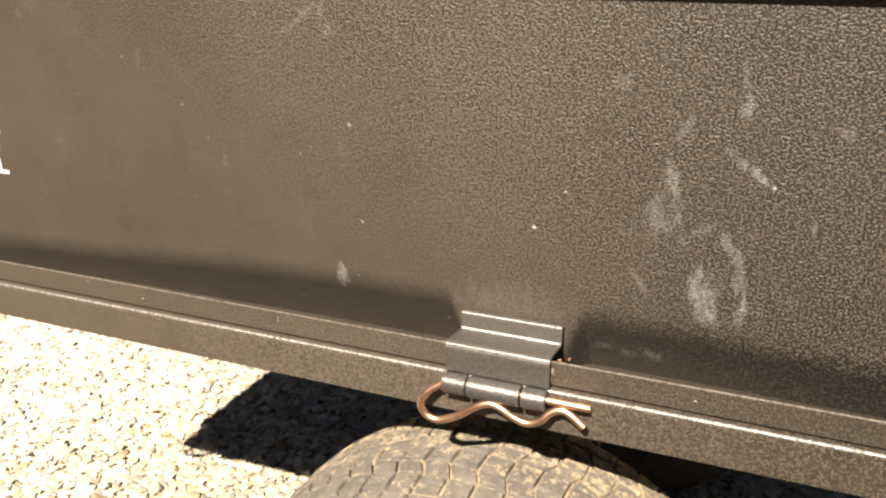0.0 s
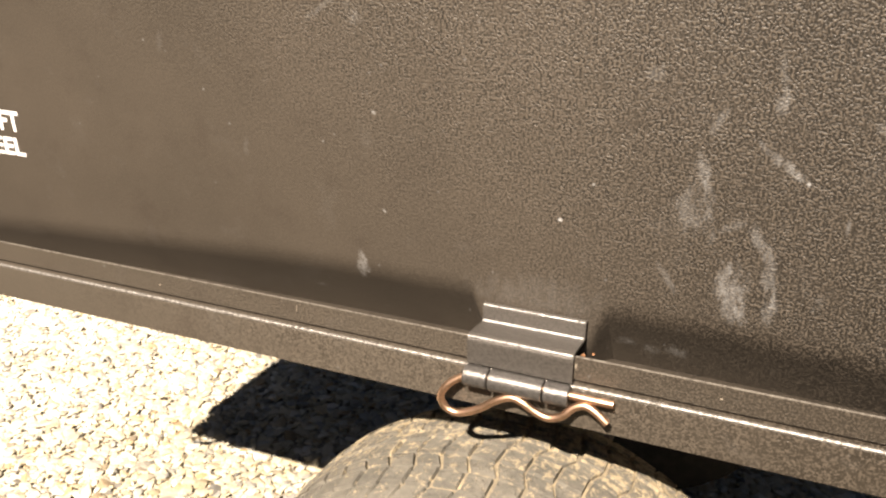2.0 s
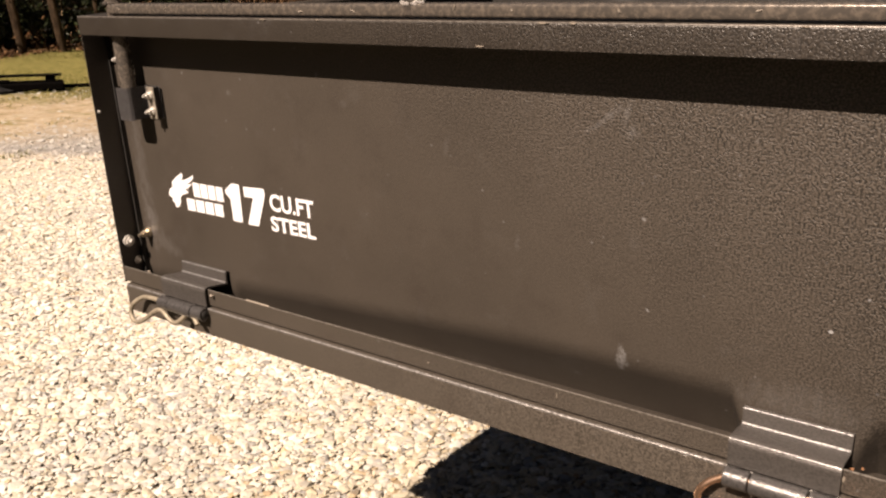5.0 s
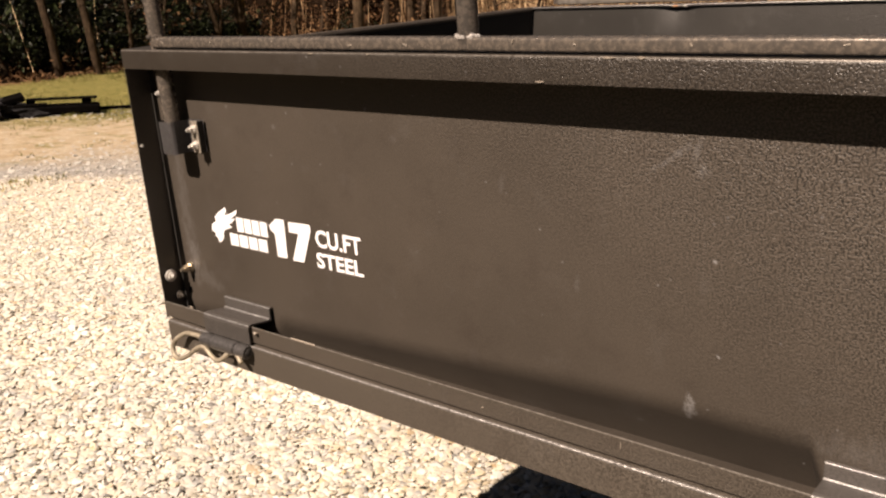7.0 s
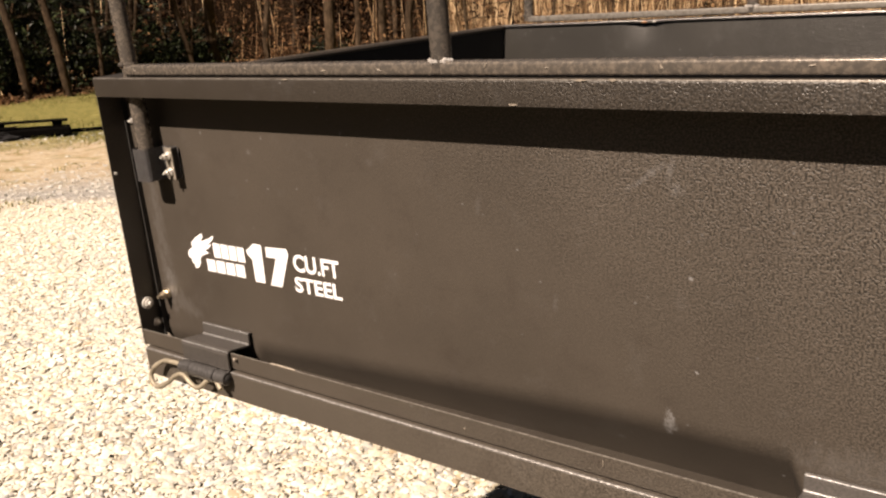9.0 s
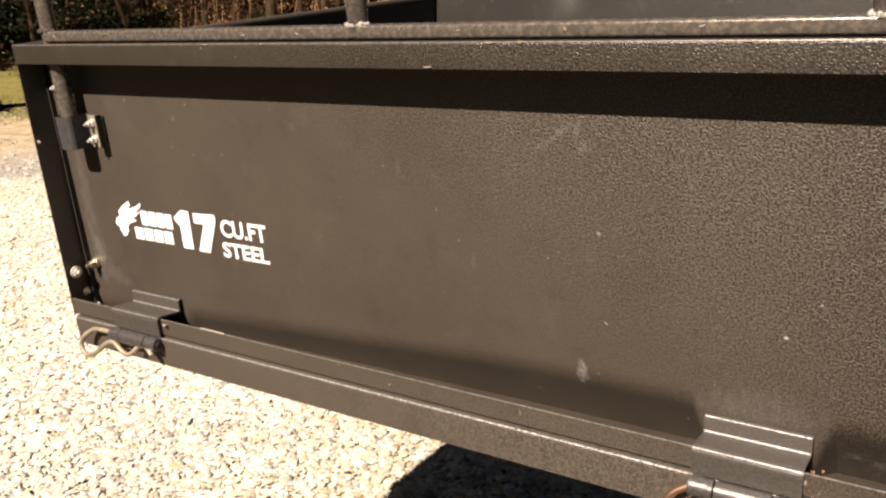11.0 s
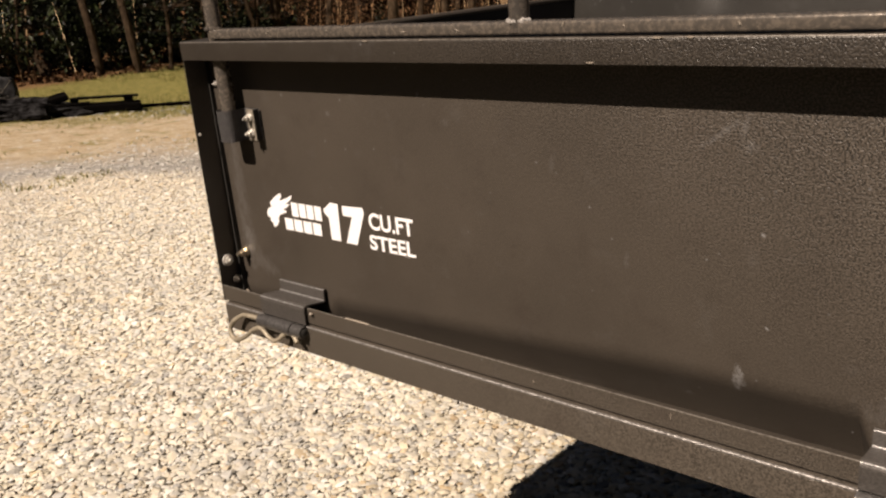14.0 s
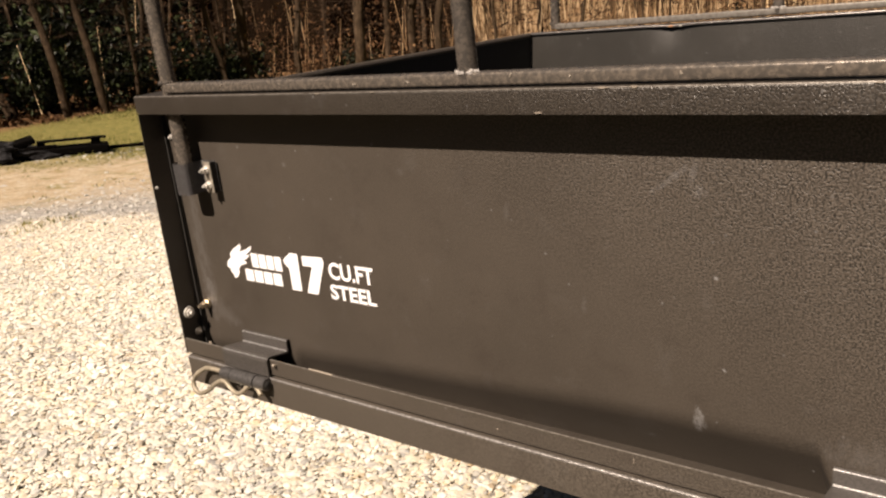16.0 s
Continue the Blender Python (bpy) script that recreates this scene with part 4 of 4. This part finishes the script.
def rack(near):
    """Welded tube rack that stands on a side of the bed."""
    label = "worn black tube rack standing on the cart side, bright welds"
    rk = thing("tube_rack", label, "rack", "racks on the cart")
    m = SIDE if near else pose(0, 0.7700, 0.0345)
    y, z = (-0.019, 0.9170) if near else (0.0, 0.9085)
    posts = (0.0515, 0.4675, 0.855, 1.235, LENGTH - 0.05) if near else (0.044, 0.452, 0.86, 1.235, LENGTH - 0.05)
    bm = box(bmesh.new(), posts[0], posts[-1], y - 0.008, y + 0.008, z - 0.0050, z + 0.0058, 0.0024, 3)
    part("bottom_tube", bm, scraped_tube if near else far_tube, rk, "", m, smooth=True)
    bm = box(bmesh.new(), posts[0], posts[-1], y - 0.008, y + 0.008, z + 0.33, z + 0.342, 0.0035, 3)
    part("top_tube", bm, tube_mat, rk, "", m, smooth=True)
    rng = random.Random(12)
    for k in range(9 if near else 0):
        x = posts[0] + 0.02 + 0.085 * k + rng.uniform(-0.02, 0.02)
        bm = sweep(bmesh.new(), [(x, y - 0.0081, z + rng.uniform(-0.001, 0.004)), (x + rng.uniform(0.001, 0.006), y - 0.0081, z + rng.uniform(-0.001, 0.005))], rng.uniform(0.0004, 0.0008), 5)
        part("paint_flake", bm, chip_mat, rk, "pale chipped paint", m)
    for i, x in enumerate(posts):
        low = 0.797 if i in (0, len(posts) - 1) and near else z - 0.003
        bm = sweep(bmesh.new(), [(x, y + (0.0025 if low < 0.8 else 0), low), (x, y, z + 0.332)], 0.0088, 16)
        part("upright", bm, scraped_tube if low < 0.8 else tube_mat, rk, "", m, smooth=True)
        bm = bmesh.new()
        for k in range(9):
            a = math.pi + math.pi * k / 8
            q = 0.0023 + 0.0008 * math.sin(k * 2.3)
            bmesh.ops.create_icosphere(bm, subdivisions=1, radius=q, matrix=Matrix.Translation((x + 0.0095 * math.cos(a), y + 0.0075 * math.sin(a), z + 0.0062)))
        part("weld_bead", bm, weld_mat if i else tube_mat, rk, "bright weld" if i else "", m, smooth=True)


rack(True)
rack(False)


# ---- grass ----
def grass():
    rng = np.random.default_rng(17)
    n = 30000
    a = np.radians(rng.uniform(118, 176, n))
    r = np.sqrt(rng.uniform(5.4 ** 2, 20.5 ** 2, n))
    x, y = 0.9 + r * np.cos(a), -0.6 + r * np.sin(a)
    thick = np.array([noise.noise((p * 0.9, q * 0.9, 3)) + 0.6 * noise.noise((p * 3.1, q * 3.1, 7)) for p, q in zip(x, y)])
    keep = thick > np.interp(r, [5.4, 7, 8.4, 9.5, 11, 20.5], [0.45, 0.35, 0.15, -0.2, -0.4, -0.4])
    keep &= -0.8 * x - 0.6 * y < 6.9
    x, y = x[keep], y[keep]
    tufts, blades = len(x), 6
    bx = np.repeat(x, blades) + rng.normal(0, 0.018, tufts * blades)
    by = np.repeat(y, blades) + rng.normal(0, 0.018, tufts * blades)
    h = rng.uniform(0.012, 0.038, tufts * blades)
    t = rng.uniform(0, 6.28, tufts * blades)
    lean = rng.normal(0, 0.5, (tufts * blades, 2)) * h[:, None]
    w = rng.uniform(0.002, 0.005, tufts * blades)
    z = np.full(tufts * blades, -0.01)
    v = np.stack([np.c_[bx - w * np.cos(t), by - w * np.sin(t), z], np.c_[bx + w * np.cos(t), by + w * np.sin(t), z], np.c_[bx + lean[:, 0], by + lean[:, 1], h]], 1).reshape(-1, 3)
    tagged(arrays("grass", v, np.arange(len(v)).reshape(-1, 3), grass_mat), "short winter grass, olive and straw, in tufts", "grass", kind="stuff")


grass()


# ---- scrap on the turf ----
def scrap():
    pile = thing("scrap_pile", "low dark pile of scrap poles and boards on the turf", "scrap pile", m=pose(-8.19, 4.07, 0, 0, 0, 60))
    rng = random.Random(8)
    for k in range(9):
        bm = bmesh.new()
        x0 = rng.uniform(-2.4, -1.2)
        sweep(bm, [(x0, rng.uniform(-0.3, 0.3), rng.uniform(0.03, 0.08)), (x0 + rng.uniform(0.7, 1.5), rng.uniform(-0.2, 0.2), rng.uniform(0.04, 0.13))], rng.uniform(0.02, 0.045), 8)
        part("pole", bm, char_mat, pile)
    bm = box(bmesh.new(), -0.14, 0.56, -0.12, 0.06, 0.15, 0.168, 0.006)
    part("board", bm, char_mat, pile)
    bm = box(bmesh.new(), -0.9, 0.58, -0.2, 0.2, 0.0, 0.09, 0.02)
    part("slab", bm, char_mat, pile)
    for x0, x1 in ((-0.14, -0.06), (0.40, 0.50)):
        part("block", box(bmesh.new(), x0, x1, -0.1, 0.05, 0.089, 0.151, 0.006), char_mat, pile)
    bm = box(bmesh.new(), -0.2, 0.2, -0.15, 0.15, -0.03, 0.03, 0.012)
    part("slab", bm, char_mat, pile, "", pose(-0.36, 0, 0.145, 4, -14, 8))
    bm = sweep(bmesh.new(), [(0.5, 0, 0.03), (1.25, 0.1, 0.026)], 0.022, 8)
    part("pole", bm, char_mat, pile)


scrap()


def brush_pile():
    heap = thing("brush_pile", "dark burnt brush heap with grey twigs on the turf", "brush pile", m=pose(-8.72, 3.22, 0))
    rng = random.Random(15)
    bm = bmesh.new()
    for k in range(260):
        a, r = rng.uniform(0, 6.28), abs(rng.gauss(0, 0.27))
        p = Vector((r * math.cos(a), r * math.sin(a), max(0.02, 0.24 - 0.42 * r + rng.uniform(-0.08, 0.06))))
        w = Vector((rng.gauss(0, 1), rng.gauss(0, 1), rng.gauss(0, 0.25))).normalized() * rng.uniform(0.1, 0.26)
        e = p + w
        e.z = max(e.z, 0.02)
        q = p - w
        q.z = max(q.z, 0.02)
        sweep(bm, [q, p + Vector((0, 0, 0.02)), e], [0.008, 0.01, 0.004], 5, False)
    tagged(part("twig", bm, burnt_wood, heap), kind="stuff")
    bm = bmesh.new()
    bmesh.ops.create_icosphere(bm, subdivisions=4, radius=1)
    for v in bm.verts:
        q = 1 + 0.35 * noise.noise(v.co * 2.3) + 0.16 * noise.noise(v.co * 7.0)
        v.co = (v.co.x * q * 0.95, v.co.y * q * 0.62, max(-0.03, v.co.z * q * 0.2))
    part("ash_mound", bm, ash_mat, heap, "black ash and charred wood", pose(0.1, 0.05, 0, 0, 0, 55))


brush_pile()


def grey_block():
    """A weathered block that stands behind the brush pile."""
    bm = box(bmesh.new(), -0.27, 0.27, -0.16, 0.16, -0.02, 0.35, 0.04, 3)
    bmesh.ops.subdivide_edges(bm, edges=bm.edges[:], cuts=3, use_grid_fill=True)
    for v in bm.verts:
        v.co += 0.055 * noise.noise_vector(v.co * 5.0)
    ob = part("concrete_block", bm, block_mat, None, "", pose(-9.84, 3.79, 0, 0, 0, 62), smooth=True)
    tagged(ob, "weathered grey block standing behind the burnt brush pile", "block")


grey_block()


# ---- woods ----
def wood_edge(deg):
    """Distance of the wood's edge from the middle of the yard, by direction: it comes nearer towards the west."""
    return np.interp(deg, [140, 146, 150, 156, 166, 178], [20.0, 19.0, 17.4, 14.4, 13.0, 13.0])


def tree_parts(seed, tall, r0, low):
    rng = random.Random(seed)
    trunk = bmesh.new()
    pts, radii = [], []
    dx, dy = rng.uniform(-0.05, 0.05), rng.uniform(-0.05, 0.05)
    for k in range(25):
        h = tall * (k / 24) ** 1.5
        pts.append(Vector((dx * h + 0.14 * math.sin(h * 0.9 + seed) + 0.05 * math.sin(h * 2.6 + seed * 3), dy * h + 0.14 * math.cos(h * 0.8 + seed * 2) + 0.05 * math.cos(h * 2.2 + seed), h - (0.1 if k == 0 else 0))))
        radii.append(r0 * (1 - 0.85 * h / tall) * (1.35 if k == 0 else 1.0))
    sweep(trunk, pts, radii, 9)
    crown = bmesh.new()
    for k in range(low + 22):
        h = rng.uniform(0.5, 2.6) if k < low else rng.uniform(0.25, 0.97) * tall
        i = min(range(25), key=lambda j: abs(pts[j].z - h))
        base = pts[i].lerp(pts[min(i + 1, 24)], 0.3)
        base.z = h
        a = rng.uniform(0, 6.28)
        length = rng.uniform(0.5, 1.3) if k < low else rng.uniform(0.8, 2.6) * (1.15 - h / tall)
        way = Vector((math.cos(a), math.sin(a), rng.uniform(-0.15, 0.35) if k < low else rng.uniform(0.3, 1.0)))
        limb = [base + way * (length * q) + Vector((0, 0, 0.15 * q * q * rng.uniform(-1, 1))) for q in (0, 0.35, 0.7, 1)]
        r = 0.012 if k < low else r0 * 0.3 * (1.1 - h / tall)
        sweep(crown, limb, [r, r * 0.75, r * 0.5, r * 0.2], 5, False)
        for q in range(5):
            b = limb[1].lerp(limb[3], rng.random())
            w = Vector((rng.uniform(-1, 1), rng.uniform(-1, 1), rng.uniform(-0.2, 1)))
            sweep(crown, [b, b + w * length * 0.2, b + w * length * 0.36 + Vector((0, 0, 0.05))], [r * 0.35, r * 0.25, r * 0.1], 4, False)
    return trunk, crown


def make_trees():
    kinds = []
    for seed, tall, r0, low in ((1, 11, 0.10, 7), (2, 9, 0.065, 9), (3, 12, 0.13, 5), (4, 7.5, 0.045, 11), (5, 10, 0.08, 8), (6, 6, 0.03, 12)):
        trunk, crown = tree_parts(seed, tall, r0, low)
        t = thing("tree", "bare winter woodland tree with grey-brown bark", "tree", "trees of the wood")
        part("trunk", trunk, bark, t, smooth=True)
        part("crown", crown, twig_mat, t, "bare brown branches")
        kinds.append(t)
    rng = random.Random(11)
    spots = []
    for k in range(250):
        a = radians(rng.uniform(15, 178)) if k < 195 else radians(rng.uniform(178, 375))
        r = 19.8 + 15 * rng.random() ** 1.3 if k < 195 else rng.uniform(26, 40)
        r += (wood_edge(math.degrees(a)) - 20.0 if a < 2.72 else 9.0) if k < 195 else 0.0
        spots.append((0.9 + r * math.cos(a), -0.6 + r * math.sin(a)))
    for k, (deg, r) in enumerate(((151.9, 17.6), (149.7, 17.9), (146.4, 21.6), (143.3, 20.4), (142.4, 19.9), (140.2, 20.1), (137.0, 20.8), (133.2, 19.8), (129.5, 20.5), (124.0, 20.2), (119.0, 19.9), (114.5, 20.6), (155.2, 17.5))):
        spots[6 + k] = (0.9 + r * math.cos(radians(deg)), -0.6 + r * math.sin(radians(deg)))
    for k, (x, y) in enumerate(spots):
        m = Matrix.Translation((x, y, 0)) @ Matrix.Rotation(rng.uniform(0, 6.28), 4, "Z") @ Matrix.Diagonal((1, 1, 1, 1))
        if k < len(kinds):
            kinds[k].matrix_basis = m
        else:
            copy_thing(kinds[rng.choice((0, 1, 1, 2, 3, 3, 4, 4, 5, 5))], m)


make_trees()


def leaves(points, size, rng):
    """Folded leaf blades at points: arrays of corners and faces."""
    n = len(points)
    a = rng.normal(0, 1, (n, 3))
    a /= np.linalg.norm(a, axis=1)[:, None]
    b = np.cross(a, rng.normal(0, 1, (n, 3)))
    b /= np.linalg.norm(b, axis=1)[:, None]
    c = np.cross(a, b)
    s = (size * rng.uniform(0.6, 1.3, n))[:, None]
    tip, tail = points + a * s, points - a * s
    l, r = points + b * s * 0.42 + c * s * 0.15, points - b * s * 0.42 + c * s * 0.15
    v = np.stack([tail, l, tip, r], 1).reshape(-1, 3)
    f = np.arange(4 * n).reshape(-1, 4)
    return v, np.concatenate([f[:, [0, 1, 2]], f[:, [0, 2, 3]]])


def shrubs():
    rng = np.random.default_rng(21)
    kinds = []
    for k in range(3):
        cl = rng.normal(0, 1, (46, 3)) * (0.55, 0.55, 0.42) + (0, 0, 0.85)
        cl[:, 2] = np.abs(cl[:, 2])
        pts = (cl[:, None] + rng.normal(0, 0.13, (46, 60, 3))).reshape(-1, 3)
        pts = pts[pts[:, 2] > 0.04]
        v, f = leaves(pts, 0.065, rng)
        s = thing("evergreen_shrub", "dark green broad-leaved shrub under the trees", "shrub", "evergreen shrubs")
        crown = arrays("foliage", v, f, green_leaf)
        crown.parent = s
        bm = bmesh.new()
        for j in range(9):
            e = cl[j * 4]
            sweep(bm, [(0.05 * math.cos(j), 0.05 * math.sin(j), -0.02), (e[0] * 0.5, e[1] * 0.5, e[2] * 0.5), tuple(e)], [0.018, 0.013, 0.006], 6)
        tagged(part("stem", bm, twig_mat, s), kind="stuff")
        kinds.append(s)
    pr = random.Random(4)
    for deg, r, sc in ((151.6, 23.5, 1.7), (149.2, 24.0, 1.6), (147.2, 24.0, 1.5), (153.8, 22.4, 1.7), (156.0, 20.0, 1.5)):
        ob = copy_thing(kinds[1], Matrix.Translation((0.9 + r * math.cos(radians(deg)), -0.6 + r * math.sin(radians(deg)), 0)) @ Matrix.Rotation(deg, 4, "Z"))
        ob.scale = (sc, sc, sc)
        tagged(ob, "tall dark evergreen shrub under the trees")
    for k in range(22):
        a = radians((pr.uniform(141.2, 145.4) if k < 5 else pr.uniform(145.4, 160)) if k < 14 else pr.uniform(80, 150))
        r = wood_edge(math.degrees(a)) + (pr.uniform(0.9, 2.0) if k < 5 else pr.uniform(2.4, 5.0)) if k < 14 else pr.uniform(22, 27)
        sc = pr.uniform(0.5, 0.95)
        m = Matrix.Translation((0.9 + r * math.cos(a), -0.6 + r * math.sin(a), 0)) @ Matrix.Rotation(pr.uniform(0, 6.28), 4, "Z")
        if k < 3:
            kinds[k].matrix_basis = m @ Matrix.Scale(sc, 4)
        else:
            ob = copy_thing(kinds[k % 3], m)
            ob.scale = (sc, sc, sc)


shrubs()


def underbrush():
    rng = np.random.default_rng(9)
    n = 5000
    a = np.radians(np.where(rng.random(n) < 0.84, rng.uniform(88, 126, n), np.where(rng.random(n) < 0.75, rng.uniform(20, 125, n), rng.uniform(125, 176, n))))
    r = wood_edge(np.degrees(a)) + 1.2 + 12 * rng.random(n) ** 1.2
    x, y = 0.9 + r * np.cos(a), -0.6 + r * np.sin(a)
    h = rng.uniform(0.5, 2.9, n)
    w = rng.uniform(0.005, 0.021, n)
    lx, ly = rng.normal(0, 0.11, n) * h, rng.normal(0, 0.11, n) * h
    v = []
    for k in range(3):
        t = 2 * math.pi * k / 3
        v.append(np.c_[x + w * math.cos(t), y + w * math.sin(t), np.full(n, -0.02)])
    for k in range(3):
        t = 2 * math.pi * k / 3
        v.append(np.c_[x + lx + w * 0.4 * math.cos(t), y + ly + w * 0.4 * math.sin(t), h])
    v = np.stack(v, 1).reshape(-1, 3)
    q = np.array([[0, 1, 4], [0, 4, 3], [1, 2, 5], [1, 5, 4], [2, 0, 3], [2, 3, 5]])
    f = (q[None] + 6 * np.arange(n)[:, None, None]).reshape(-1, 3)
    tagged(arrays("underbrush_stems", v, f, reed_mat), "thin dry saplings and stems under the trees", "underbrush", kind="stuff")
    m = 110000
    a = np.radians(rng.uniform(20, 176, m))
    r = wood_edge(np.degrees(a)) + 0.1 + 13 * rng.random(m) ** 1.1
    z = np.abs(rng.normal(0, 1, m)) * np.where(a < 2.45, 1.15, 0.95)
    z[: m // 3] = rng.uniform(0.01, 0.08, m // 3)
    z = np.where(a > radians(146.5), z * 0.45, z)
    thin = (a < radians(146.5)) | (z < 0.12) | (rng.random(m) < 0.05)
    pts = np.c_[0.9 + r * np.cos(a), -0.6 + r * np.sin(a), z][thin]
    keep = np.array([noise.noise((p[0] * 0.8, p[1] * 0.8, p[2])) > -0.12 for p in pts])
    v, f = leaves(pts[keep], 0.055, rng)
    tagged(arrays("dead_leaves", v, f, dead_leaf), "brown dead leaves hanging and lying under the trees", "dead leaves", kind="stuff")


underbrush()


def distance():
    bm = bmesh.new()
    low, top = [], []
    for k in range(97):
        a = 2 * math.pi * k / 96
        r = 44 + 2 * math.sin(k * 1.7)
        x, y = 0.9 + r * math.cos(a), -0.6 + r * math.sin(a)
        low.append(bm.verts.new((x, y, -0.3)))
        top.append(bm.verts.new((x, y, 9 + 1.6 * math.sin(k * 2.1) + math.sin(k * 5.3))))
    for k in range(96):
        bm.faces.new((low[k], low[k + 1], top[k + 1], top[k]))
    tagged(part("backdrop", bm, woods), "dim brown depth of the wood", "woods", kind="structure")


distance()
